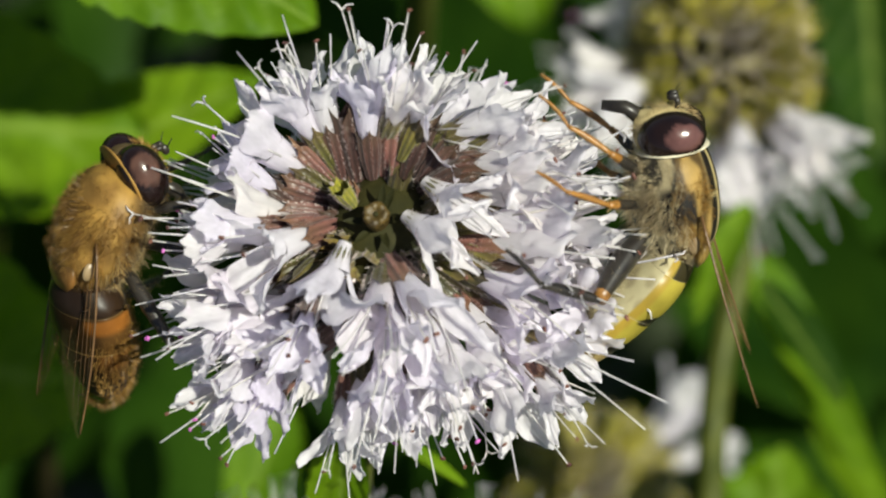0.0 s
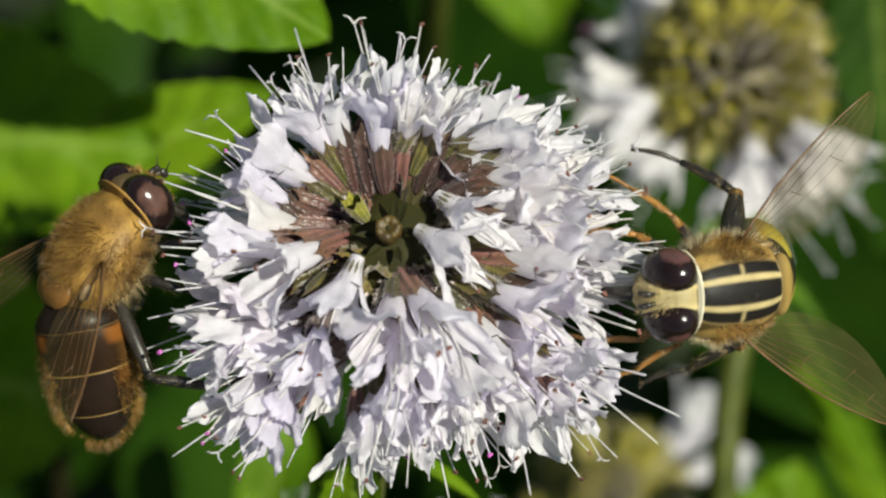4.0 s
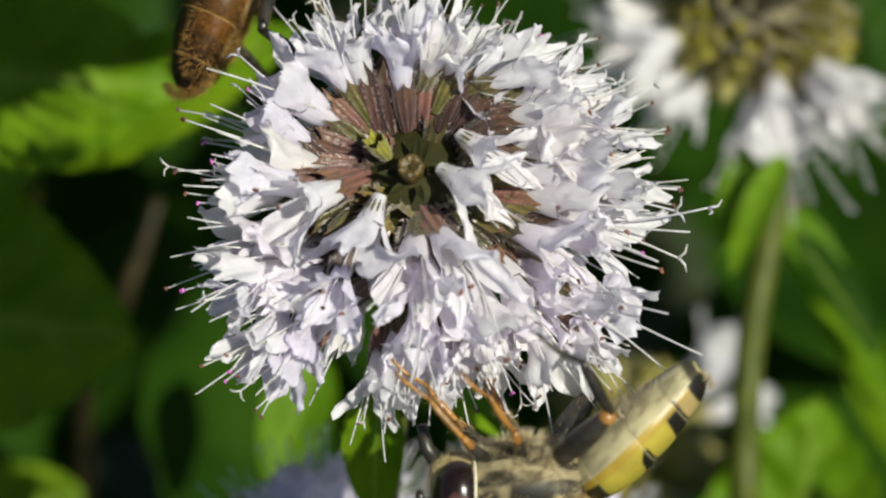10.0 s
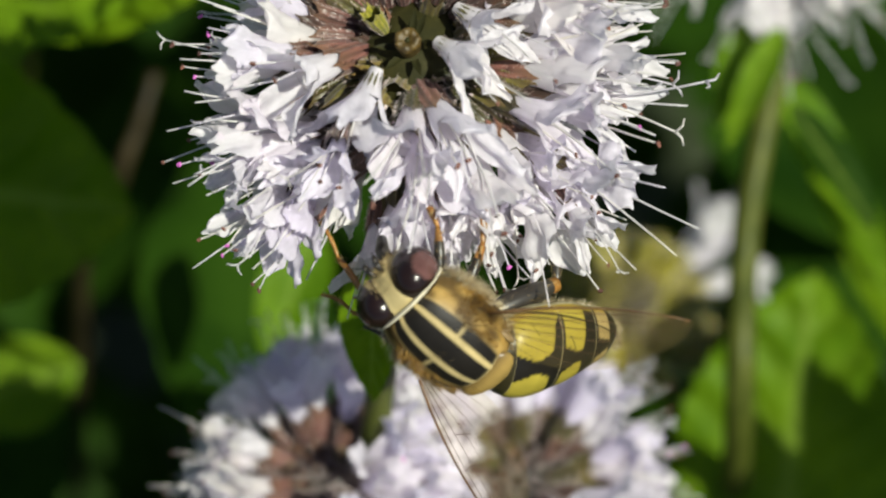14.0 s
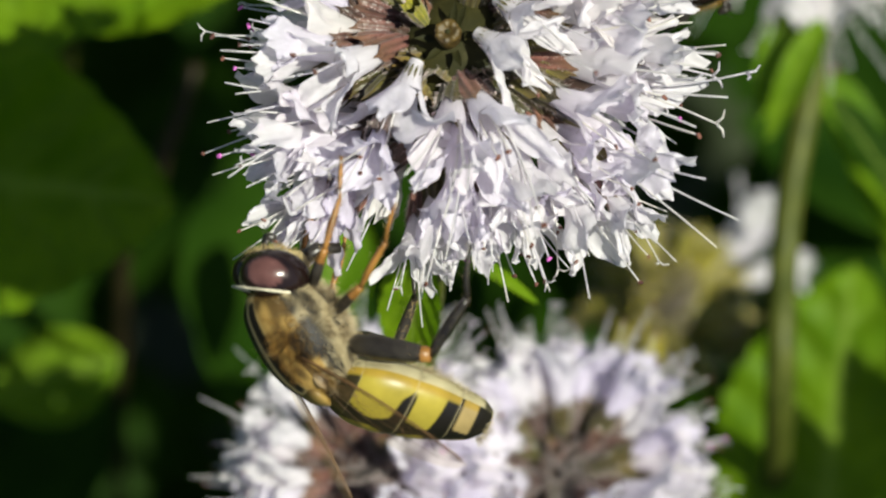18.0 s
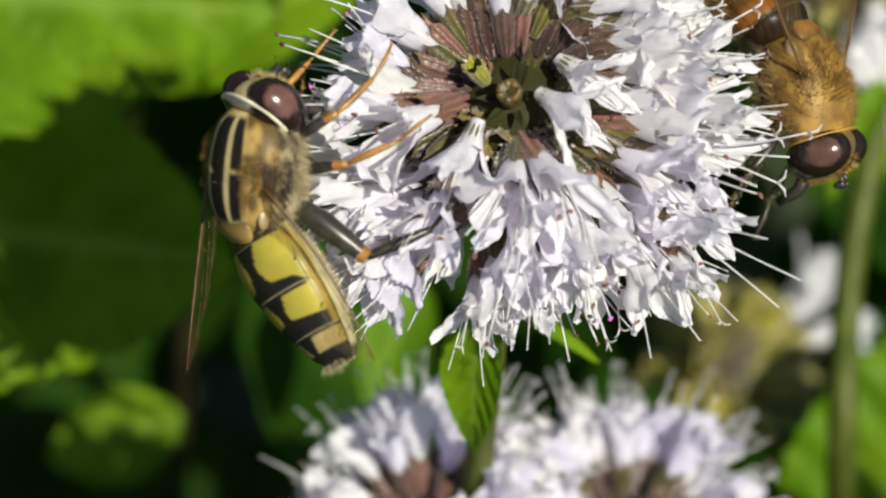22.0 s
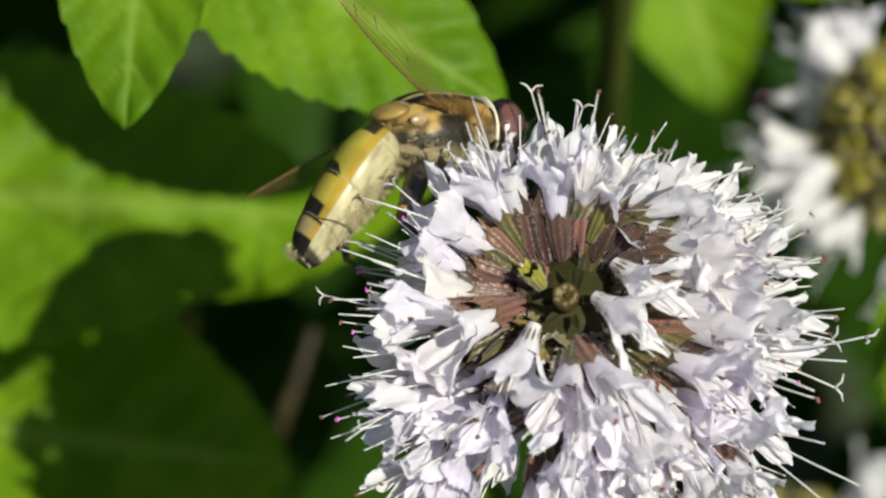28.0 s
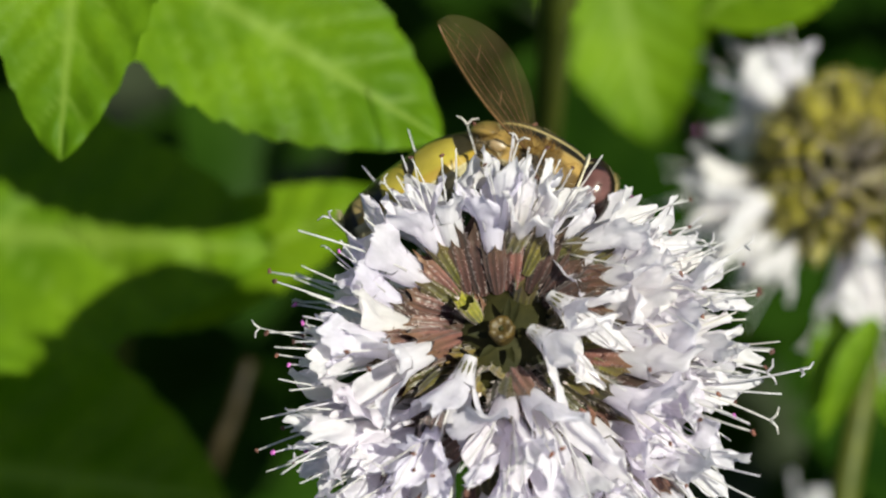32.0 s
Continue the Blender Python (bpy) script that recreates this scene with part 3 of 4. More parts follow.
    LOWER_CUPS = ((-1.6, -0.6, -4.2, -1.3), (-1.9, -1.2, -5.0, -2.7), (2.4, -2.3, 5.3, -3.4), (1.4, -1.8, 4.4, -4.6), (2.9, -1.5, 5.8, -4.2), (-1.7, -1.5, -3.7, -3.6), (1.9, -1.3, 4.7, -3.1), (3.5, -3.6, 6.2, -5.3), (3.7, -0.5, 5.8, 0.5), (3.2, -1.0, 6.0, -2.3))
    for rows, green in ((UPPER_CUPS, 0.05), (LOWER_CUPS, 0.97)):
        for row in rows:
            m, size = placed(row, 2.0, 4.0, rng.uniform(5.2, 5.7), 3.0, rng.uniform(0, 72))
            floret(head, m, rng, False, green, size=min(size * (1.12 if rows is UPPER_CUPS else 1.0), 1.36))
    for k in range(34):
        polar, turn = rng.uniform(32, 66), 360 * k / 34 + rng.uniform(-6, 6)
        if 25 < turn < 195 and (k % 3 or 70 < turn < 100):
            continue
        floret(head, floret_pose((0, 0, 0), polar, turn, 1.3, rng.uniform(0, 72), rng.uniform(2, 10)), rng, False, 0.1 if 30 < turn < 190 else 0.97, size=rng.uniform(0.8, 1.05))
    # the florets behind
    for ring, (polar, count, root) in enumerate(((82, 11, 2.2), (98, 13, 2.2), (114, 10, 2.0))):
        for k in range(count):
            turn = 360 * (k + 0.5 * (ring % 2)) / count + rng.uniform(-8, 8)
            if 246 < turn % 360 < 266 or (polar < 90 and 60 < turn % 360 < 175):
                continue
            floret(head, floret_pose((0, 0, 0), polar + rng.uniform(-7, 7), turn, root + rng.uniform(-0.5, 0.6), rng.uniform(-40, 40), rng.uniform(-10, 12)), rng, True, 0.3, 0.2 if 150 < turn % 360 < 215 else 0.03, rng.choice((3, 4, 4)), rng.uniform(0.98, 1.18))
    return head


main_flower()

plant = thing("mint_plant", "upright green mint stem with toothed leaves under the flower", "plant", "mint plants")
part("stem", stem_mesh([plan(0, -2, 5), plan(-0.5, -9, 13), plan(-1.2, -15.5, 22), plan(-2.2, -24, 45), plan(-3, -30, 120), (-0.02, -0.02, 0.0)], 0.62, 1.0), plant)


def leaf_on(parent, base, tip, wide, mat=LEAF, face=None, turn=0.0, fold=0.22, droop=0.08, seed=1, name="leaf"):
    """A leaf between two places of the plan, (a, b, d)."""
    b, t = plan(*base), plan(*tip)
    long = (t - b).length / MM
    return part(name, leaf_mesh(random.Random(seed), long, wide, mat, fold, droop), parent, "", leaf_pose(b, t, face or (-AWAY + RISE * 0.3), turn))


leaf_on(plant, (-1.3, -9.3, 12), (-2.0, -16.8, 17), 3.4, LEAF, turn=25, seed=3)
leaf_on(plant, (-0.5, -9.5, 14), (4.6, -12.2, 20), 1.1, LEAF, turn=-20, seed=4)


# ---- the flowers behind ----
def back_flower(crown, axis, seed, green, rings, name_label, size=1.0, bare=12):
    rng = random.Random(seed)
    m = head_pose(plan(*crown), axis) @ Matrix.Diagonal((size, size, size, 1))
    head = thing("mint_flower", name_label, "flower", "mint flowers", m)
    part("core", core_mesh(OLIVE if green > 0.85 else CALYX), head)
    for k in range(7):
        floret(head, floret_pose((0, 0, 0), 4 if k == 0 else rng.uniform(14, 26), 60 * k, 2.0, rng.uniform(0, 72)), rng, False, green, size=rng.uniform(0.7, 0.95))
    for k in range(bare):
        floret(head, floret_pose((0, 0, 0), rng.uniform(15, 40), 360 * k / bare + rng.uniform(-9, 9), 1.9, rng.uniform(0, 72)), rng, False, green, size=rng.uniform(0.75, 1.0))
    for ring, (polar, count, flowering) in enumerate(rings):
        for k in range(count):
            turn = 360 * (k + 0.5 * (ring % 2)) / count + rng.uniform(-8, 8)
            ok = flowering(turn % 360) if callable(flowering) else flowering
            floret(head, floret_pose((0, 0, 0), polar + rng.uniform(-8, 8), turn, 2.4, rng.uniform(-30, 30), rng.uniform(-4, 10)), rng, ok, green, 0.02, 3, (1.15 if ok and green < 0.85 else 1.0) * rng.uniform(1.0, 1.25), True, LILAC_COROLLAS if green < 0.85 and (k + ring) % 5 < 3 else None)
    return head


FULL = ((40, 7, lambda a: a > 100), (56, 10, True), (68, 14, True), (84, 15, True), (104, 13, True))
back_flower((-4.6, -19.2, 25), AXIS * 1.0 + ACROSS * -0.15 + RISE * 0.1, 31, 0.1, FULL, "pale lilac mint flower head standing lower behind the stem", 0.745, 9)
back_flower((5.6, -19.6, 29), AXIS + ACROSS * 0.15, 32, 0.3, FULL, "white mint flower head with brown calyces standing lower down", 0.755, 9)
def hanging(turn):
    """Where the half-faded head still carries florets."""
    return 112 < turn < 142 or 176 < turn < 234 or 256 < turn < 318


back_flower((15.8, 9.2, 50), AXIS + RISE * 0.40, 33, 1.0, ((36, 12, False), (52, 16, False), (66, 15, lambda a: 118 < a < 156), (82, 15, lambda a: 112 < a < 140 or 182 < a < 222 or 262 < a < 312), (97, 16, hanging), (110, 13, hanging)), "half-faded mint flower head, green-brown above with white florets hanging below", 1.06, 16)
back_flower((9.9, -11.8, 70), AXIS, 34, 1.0, ((60, 10, False), (85, 14, lambda a: a < 50), (105, 10, lambda a: a < 60)), "fading brown mint flower head with a few white florets", 1.05, 14)

side_plant = thing("mint_plant", "tall mint stem carrying the half-faded flower head, with narrow leaves and added unseen shading leaves", "plant", "mint plants")
part("stem", stem_mesh([plan(16.8, 4.5, 55), plan(16.7, -1, 54), plan(15.4, -9, 53), plan(15, -20, 60), plan(14, -30, 150), (0.06, -0.05, 0)], 0.75, 1.1), side_plant)
low_plant = thing("mint_plant", "low mint stems carrying two pale flower heads", "plant", "mint plants")
part("stem", stem_mesh([plan(-4.7, -21, 72), plan(-6, -26, 95), (-0.02, -0.05, 0)], 0.6, 1.0), low_plant)
part("stem", stem_mesh([plan(6.2, -22, 68), plan(6, -27, 95), (0.02, -0.05, 0)], 0.6, 1.0), low_plant)
part("stem", stem_mesh([plan(9.9, -14, 75), plan(9.5, -20, 100), (0.05, -0.02, 0)], 0.6, 1.0), low_plant)

leaf_on(side_plant, (17.0, 0.5, 49), (14.4, -4.8, 47), 2.2, LEAF, turn=20, seed=11)
leaf_on(side_plant, (15.4, 1.0, 52), (14.2, -4.0, 50), 2.4, LEAF, turn=-10, seed=12)
# this leaf takes the colour with shade painted in
leaf_on(side_plant, (17.4, -3, 54), (21.6, -8.5, 56), 3.0, LEAF_SHADED, turn=-20, seed=13)
leaf_on(side_plant, (16.8, -27, 62), (18.2, -10.9, 58), 15.5, LEAF, face=-AWAY - ACROSS * 0.3, fold=0.08, seed=14)
# unseen leaves added towards the sun, to throw a ragged shadow on the broad leaf
for k, (a, b) in enumerate(((50.6, -11.4), (47.3, -14.0), (53.6, -12.0), (45.6, -18.5), (55.9, -13.6), (58.5, -16.5))):
    leaf_on(side_plant, (a + 4.5, b - 15, 5), (a, b, 5), 4.4, LEAF, face=SUN_WAY, fold=0.1, seed=15 + k)
for k in range(5):
    leaf_on(side_plant, (16.5 + 0.9 * k, -1.5 - 1.9 * k, 64 + 3 * k), (20.5 + 0.9 * k, -6.5 - 2.1 * k, 62), 3.0, LEAF, turn=15 * (k % 3 - 1), seed=20 + k)

left_plant = thing("mint_plant", "leafy mint shoot with broad toothed sunlit leaves", "plant", "mint plants")
part("stem", stem_mesh([plan(-17, 2, 60), plan(-17.5, -6, 78), plan(-17, -14, 110), (-0.06, -0.02, 0)], 0.7, 1.0), left_plant)
leaf_on(left_plant, (-18.6, 26, 16), (-20.3, 7.8, 14), 9.5, LEAF, fold=0.15, seed=41)
leaf_on(left_plant, (-19, 18.5, 26), (-2.6, 9.0, 24), 11.5, LEAF, fold=0.1, seed=42)
leaf_on(left_plant, (-36, 5.0, 50), (-10.4, 3.8, 47), 19.0, LEAF, fold=0.06, droop=0.03, seed=43)
leaf_on(left_plant, (-17.0, 0.5, 52), (-5.8, 6.3, 45), 7.0, LEAF, fold=0.25, seed=44)
leaf_on(left_plant, (-36, -5.0, 52), (-12.6, -7.6, 50), 21.0, LEAF, fold=0.04, droop=0.02, seed=45)
leaf_on(left_plant, (-31, -8.5, 46), (-21.4, -12.6, 44), 6.0, LEAF, fold=0.15, seed=47)
leaf_on(left_plant, (-14.8, -14.8, 77), (-21.0, -16.7, 75), 6.8, LEAF, fold=0.05, seed=46)
part("stem", stem_mesh([plan(-11.4, -1.5, 74), plan(-12.2, -4, 74), plan(-13.3, -7.2, 76), plan(-15, -16, 90), (-0.05, -0.03, 0)], 0.45, 0.8, mat=STEM_BROWN), left_plant, "brown lower stem")
leaf_on(left_plant, (-4.0, -8.5, 62), (-6.4, -14.5, 60), 4.6, LEAF, seed=48)

top_plant = thing("mint_plant", "mint shoot further back, one leaf coloured dark as in shade", "plant", "mint plants")
part("stem", stem_mesh([plan(3, 15, 45), plan(2, 8, 60), (0, 0.06, 0)], 0.8, 1.1), top_plant)
leaf_on(top_plant, (4, 20, 84), (7.2, 8.6, 82), 11.5, LEAF, fold=0.2, seed=51)
leaf_on(top_plant, (1, 17, 48), (-4, 22, 44), 8.5, LEAF, seed=52)
leaf_on(top_plant, (9, 14, 50), (17, 20, 46), 8.5, LEAF, seed=53)
# shade for this far leaf comes from its dark colour
leaf_on(top_plant, (22, 14, 82), (23, 2, 78), 8.0, LEAF_SHADED, seed=54)


def undergrowth():
    """The mint bed below: leaves that nobody could count, their shade put into the colour."""
    rng = random.Random(5)
    kinds = [leaf_mesh(rng, rng.uniform(18, 30), rng.uniform(10, 16), LEAF_SHADED, 0.2, 0.15, nx=16, ny=2) for _ in range(4)]
    verts, faces = [], []
    data = []
    for me in kinds:
        co = np.empty(len(me.vertices) * 3)
        me.vertices.foreach_get("co", co)
        data.append((co.reshape(-1, 3), [tuple(p.vertices) for p in me.polygons]))
    for k in range(3600):
        near = k < 700
        a, r = rng.uniform(0, 6.283), (0.14 if near else 1.3) * math.sqrt(rng.random())
        z = rng.uniform(0.12, 0.315) if near else rng.uniform(0.08, 0.30)
        co, fs = data[k % 4]
        m = pose(r * math.cos(a), r * math.sin(a) + 0.02, z, rng.uniform(-35, 35), rng.uniform(-30, 35), rng.uniform(0, 360))
        m3, tr = np.array(m.to_3x3()), np.array(m.translation)
        base = len(verts)
        verts.extend((co @ m3.T + tr).tolist())
        faces.extend([tuple(i + base for i in f) for f in fs])
    me = bpy.data.meshes.new("undergrowth")
    me.from_pydata(verts, [], faces)
    me.materials.append(LEAF_SHADED)
    me.polygons.foreach_set("use_smooth", [True] * len(me.polygons))
    tagged(new("mint_undergrowth", me), "dense bed of mint leaves coloured dark as in shade", "foliage", kind="stuff")


undergrowth()


# ---- insects ----
def loft(sections, sides, colour, start=0.0, end=1.0, steps=14, puff=0.0):
    """A body of egg-shaped rings; sections: x, half width, half height, centre z. colour(s, a) gives its marks."""
    xs = np.array(sections)
    bm = bmesh.new()
    rows, cols = [], []
    for i in range(steps + 1):
        s = start + (end - start) * i / steps
        q = s * (len(sections) - 1)
        k = min(int(q), len(sections) - 2)
        u = q - k
        p0, p1, p2, p3 = xs[max(k - 1, 0)], xs[k], xs[k + 1], xs[min(k + 2, len(xs) - 1)]
        x, w, h, z = 0.5 * (2 * p1 + (p2 - p0) * u + (2 * p0 - 5 * p1 + 4 * p2 - p3) * u * u + (3 * p1 - 3 * p2 + p3 - p0) * u ** 3)
        swell = 1 + puff * math.sin(math.pi * i / steps)
        w, h = max(w, 0.05) * swell, max(h, 0.05) * swell
        rows.append([(x, w * math.cos(2 * math.pi * j / sides), z + h * math.sin(2 * math.pi * j / sides)) for j in range(sides)])
        cols.append([colour(i / steps, 2 * math.pi * j / sides) for j in range(sides)])
    vs = grid(bm, rows, True)
    bm.faces.new(list(reversed(vs[0])))
    bm.faces.new(vs[-1])
    return bm, [c for row in cols for c in row]


def coated(bm, cols, mat):
    bm.verts.index_update()
    bmesh.ops.recalc_face_normals(bm, faces=bm.faces)
    me = mesh_of(bm, mat)
    layer = me.color_attributes.new("marks", "FLOAT_COLOR", "POINT")
    layer.data.foreach_set("color", [v for c in cols for v in (*c, 1.0)])
    return me


def fuzz(rng, centre, radii, count, long, mat, keep=lambda p: True, width=0.02, tufts=0.0, sweep=0.35):
    """Fine hairs on an egg-shaped body, swept back, thinner and shorter between the tufts."""
    bm = bmesh.new()
    done = 0
    while done < count:
        n = Vector((rng.gauss(0, 1), rng.gauss(0, 1), rng.gauss(0, 1))).normalized()
        if not keep(n):
            continue
        done += 1
        tuft = noise.noise(n * 3.4)
        if tuft < -0.12 and rng.random() < tufts:
            continue
        o = Vector([c + r * v * 0.97 for c, r, v in zip(centre, radii, n)])
        comb = Vector((noise.noise(n * 5.0 + Vector((7, 0, 0))), noise.noise(n * 5.0 + Vector((0, 7, 0))), noise.noise(n * 5.0 + Vector((0, 0, 7)))))
        way = (Vector([v / r for v, r in zip(n, radii)]).normalized() + Vector((-sweep, 0, 0)) + comb * 0.7 + Vector((rng.gauss(0, 0.2), rng.gauss(0, 0.2), rng.gauss(0, 0.2)))).normalized()
        side = way.orthogonal().normalized() * width
        side.rotate(Matrix.Rotation(rng.uniform(0, 3.14), 3, way))
        e = o + way * long * rng.uniform(0.5, 1.2) * (1 + 0.5 * tuft)
        bm.faces.new([bm.verts.new(v * MM) for v in (o - side, o + side, e)])
    return mesh_of(bm, mat, smooth=False)


def wing_meshes(side):
    """Membrane and veins of a wing that lies along +x from its root; side: 1 for the left wing."""
    bm = bmesh.new()
    long, rows, n = 8.0, [], 24

    def edge(s):
        front = 0.55 * math.sin(math.pi * min(1, s * 0.95 + 0.05)) ** 0.7
        rear = -2.2 * math.sin(math.pi * s ** 0.85) ** 0.6 if 0 < s < 1 else 0
        return front, rear

    for i in range(n + 1):
        s = i / n
        f, r = edge(s)
        rows.append([(long * s, side * (f + (r - f) * j / 6), 0.10 * math.sin(3 * s + j) * (j / 6) + 0.25 * s * s) for j in range(7)])
    grid(bm, rows)
    veins = []
    for w0, w1, s1, r in ((0.02, 0.02, 0.98, 0.065), (0.08, 0.12, 0.9, 0.02), (0.16, 0.27, 0.97, 0.018), (0.24, 0.47, 0.95, 0.013), (0.34, 0.67, 0.88, 0.012), (0.45, 0.85, 0.7, 0.011), (0.55, 0.92, 0.42, 0.011)):
        path = []
        for i in range(13):
            s = 0.02 + (s1 - 0.02) * i / 12
            f, rr = edge(s)
            w = w0 + (w1 - w0) * (i / 12) ** 0.8 + (0.06 * math.sin(i * 0.7) if w1 in (0.45, 0.25) else 0)
            path.append((long * s, side * (f + (rr - f) * w), 0.10 * math.sin(3 * s + w * 6) * w + 0.25 * s * s + 0.02))
        line = bmesh.new()
        tube(line, path, [r * (1 - 0.5 * i / 12) for i in range(13)], 4)
        veins.append(mesh_of(line, VEIN))
    for s0, wa, wb in ((0.35, 0.2, 0.42), (0.62, 0.4, 0.65), (0.78, 0.25, 0.55)):
        f, r = edge(s0)
        line = bmesh.new()
        tube(line, [(long * s0, side * (f + (r - f) * wa), 0.08), (long * (s0 + 0.03), side * (f + (r - f) * wb), 0.08)], [0.018, 0.018], 4)
        veins.append(mesh_of(line, VEIN))
    return mesh_of(bm, WING), veins


def leg(parent, joints, radii, mats, name="leg"):
    """Femur, then shin and foot under it, and its bristles; joints in mm on the body."""
    upper, hairs = None, bmesh.new()
    for k, piece in enumerate(("femur", "shin", "foot")):
        a, b = Vector(joints[k]), Vector(joints[k + 1])
        bm = bmesh.new()
        steps = [0, 0.12, 0.4, 0.7, 0.9, 1.0]
        swell = [0.7, 0.9, 1.15, 1.0, 0.75, 0.7]
        bow = (b - a).cross(Vector((1, 0.3, 0))).normalized() * ((0.10 if k == 2 else 0.05) * (b - a).length)
        tube(bm, [a.lerp(b, s) + bow * math.sin(math.pi * s) for s in steps], [radii[k] * v for v in swell], 10)
        bristle = random.Random(k)
        way = (b - a).normalized()
        for _ in range(110 if k < 2 else 40):
            s = bristle.uniform(0.05, 0.98)
            out = way.orthogonal().normalized()
            out.rotate(Matrix.Rotation(bristle.uniform(0, 6.283), 3, way))
            o = a.lerp(b, s) + bow * math.sin(math.pi * s) + out * radii[k] * 0.9
            e = o + (out + way * 0.8) * bristle.uniform(0.10, 0.24)
            t = way.cross(out) * 0.013
            hairs.faces.new([hairs.verts.new(v * MM) for v in (o - t, o + t, e)])
        for f in bm.faces:
            f.material_index = 1 if k == 0 and (f.calc_center_median() / MM - a).length > (0.86 if radii[0] > 0.25 else 0.66) * (b - a).length else 0
        me = mesh_of(bm, mats[k], mats[3])
        if upper is None:
            upper = part(name, me, parent)
        else:
            part(piece, me, upper)
    tagged(part("bristles", mesh_of(hairs, HAIR_PALE_FLY, smooth=False), upper), kind="stuff")
    return upper


def smooth(a, b, v):
    t = min(1, max(0, (v - a) / (b - a)))
    return t * t * (3 - 2 * t)


def blend(c1, c2, t):
    return tuple(a + (b - a) * t for a, b in zip(c1, c2))


BLACK, YELLOW, GOLD = (0.012, 0.010, 0.008), (0.36, 0.29, 0.04), (0.42, 0.25, 0.055)
BROWN, RUST = (0.15, 0.075, 0.020), (0.34, 0.12, 0.018)


def insect(name, label, striped):
    body = thing(name, label, "hoverfly", "hoverflies on the flower")
    rng = random.Random(61 if striped else 62)

    def thorax_colour(s, a):
        y, top = math.cos(a), math.sin(a)
        grain = noise.noise(Vector((s * 6, y * 3, top * 3)))
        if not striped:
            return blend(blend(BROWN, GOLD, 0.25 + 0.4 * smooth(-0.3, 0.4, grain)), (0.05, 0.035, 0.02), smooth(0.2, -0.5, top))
        if top < 0.12:
            flank = blend((0.34, 0.28, 0.16), (0.035, 0.03, 0.022), smooth(-0.15, 0.12, grain))
            return blend(flank, BLACK, (1 - smooth(0.10, 0.16, abs(s - 0.52))) * smooth(-0.5, -0.1, top))
        tan = blend((0.34, 0.22, 0.065), (0.09, 0.055, 0.018), smooth(-0.25, 0.25, grain))
        black = max(1 - smooth(0.20, 0.225, abs(y)), (1 - smooth(0.105, 0.13, abs(abs(y) - 0.45)) if s < 0.47 else 1 - smooth(0.125, 0.15, abs(abs(y) - 0.47))))
        black *= smooth(0.05, 0.12, s) * (1 - smooth(0.80, 0.86, s + 0.1 * y * y)) * (1 - 0.8 * (1 - smooth(0.0, 0.02, abs(s - 0.48))) * smooth(0.3, 0.4, abs(y)))
        root = (1 - smooth(0.07, 0.12, abs(s - 0.52))) * smooth(0.84, 0.9, abs(y))
        light = blend((0.52, 0.41, 0.19), tan, smooth(0.50, 0.66, abs(y)))
        return blend(light, BLACK, max(black, root))

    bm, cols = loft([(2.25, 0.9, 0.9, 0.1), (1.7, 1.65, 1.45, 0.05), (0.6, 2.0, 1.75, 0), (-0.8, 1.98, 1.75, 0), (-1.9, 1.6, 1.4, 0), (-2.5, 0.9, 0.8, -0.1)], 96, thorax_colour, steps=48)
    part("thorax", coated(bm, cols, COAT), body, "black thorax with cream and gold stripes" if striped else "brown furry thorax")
    bm, cols = loft([(-1.7, 0.9, 0.2, 1.02), (-2.1, 1.25, 0.34, 0.92), (-2.6, 1.1, 0.32, 0.74), (-2.95, 0.5, 0.12, 0.6)], 24, lambda s, a: blend((0.10, 0.06, 0.02), (0.36, 0.24, 0.07) if striped else (0.26, 0.12, 0.03), smooth(0.1, 0.6, s)), steps=8)
    part("scutellum", coated(bm, cols, SHELL), body)
    hair = HAIR_PALE_FLY if striped else HAIR_GOLD
    if striped:
        tagged(part("hair", fuzz(rng, (-0.1, 0, 0), (2.42, 2.0, 1.75), 11000, 0.55, HAIR_CREAM, lambda n: n.z < 0.22 and n.x < 0.85, 0.016, 0.95), body, "cream hair in tufts on the flank"), kind="stuff")
        tagged(part("hair", fuzz(rng, (-0.1, 0, 0), (2.42, 2.0, 1.75), 9000, 0.42, HAIR_GOLD, lambda n: n.z > -0.05 and (abs(n.y) > 0.56 or abs(n.x) > 0.85), 0.013, 0.7), body, "short gold hair"), kind="stuff")
        tagged(part("hair", fuzz(rng, (-0.1, 0, 0), (2.4, 1.98, 1.74), 1400, 0.2, hair, lambda n: n.z > 0.2, 0.010), body), kind="stuff")
    else:
        tagged(part("hair", fuzz(rng, (-0.1, 0, 0), (2.45, 2.0, 1.75), 20000, 0.48, hair, lambda n: n.z > -0.45, 0.012, 0.45, 0.6), body, "dense golden fur"), kind="stuff")
        tagged(part("hair", fuzz(rng, (-0.1, 0, 0), (2.45, 2.0, 1.75), 4500, 0.6, HAIR_PALE_FLY, lambda n: n.z < 0.0, 0.013, 0.85), body, "paler fur on the flank"), kind="stuff")

    # head
    def face_colour(s, a):
        y, top = math.cos(a), math.sin(a)
        mid = 1 - smooth(0.10, 0.2, abs(y))
        return blend((0.52, 0.42, 0.20) if striped else (0.16, 0.11, 0.05), BLACK, mid * (0.9 if top < 0.5 else 0.2))

    bm, cols = loft([(1.8, 1.3, 1.1, 0.1), (2.25, 1.55, 1.34, 0.05), (2.75, 1.40, 1.28, 0), (3.2, 0.95, 1.08, -0.14), (3.55, 0.42, 0.7, -0.32)], 48, face_colour, steps=14)
    head = part("head", coated(bm, cols, COAT), body, "cream face with a dark stripe" if striped else "dusty brown face")
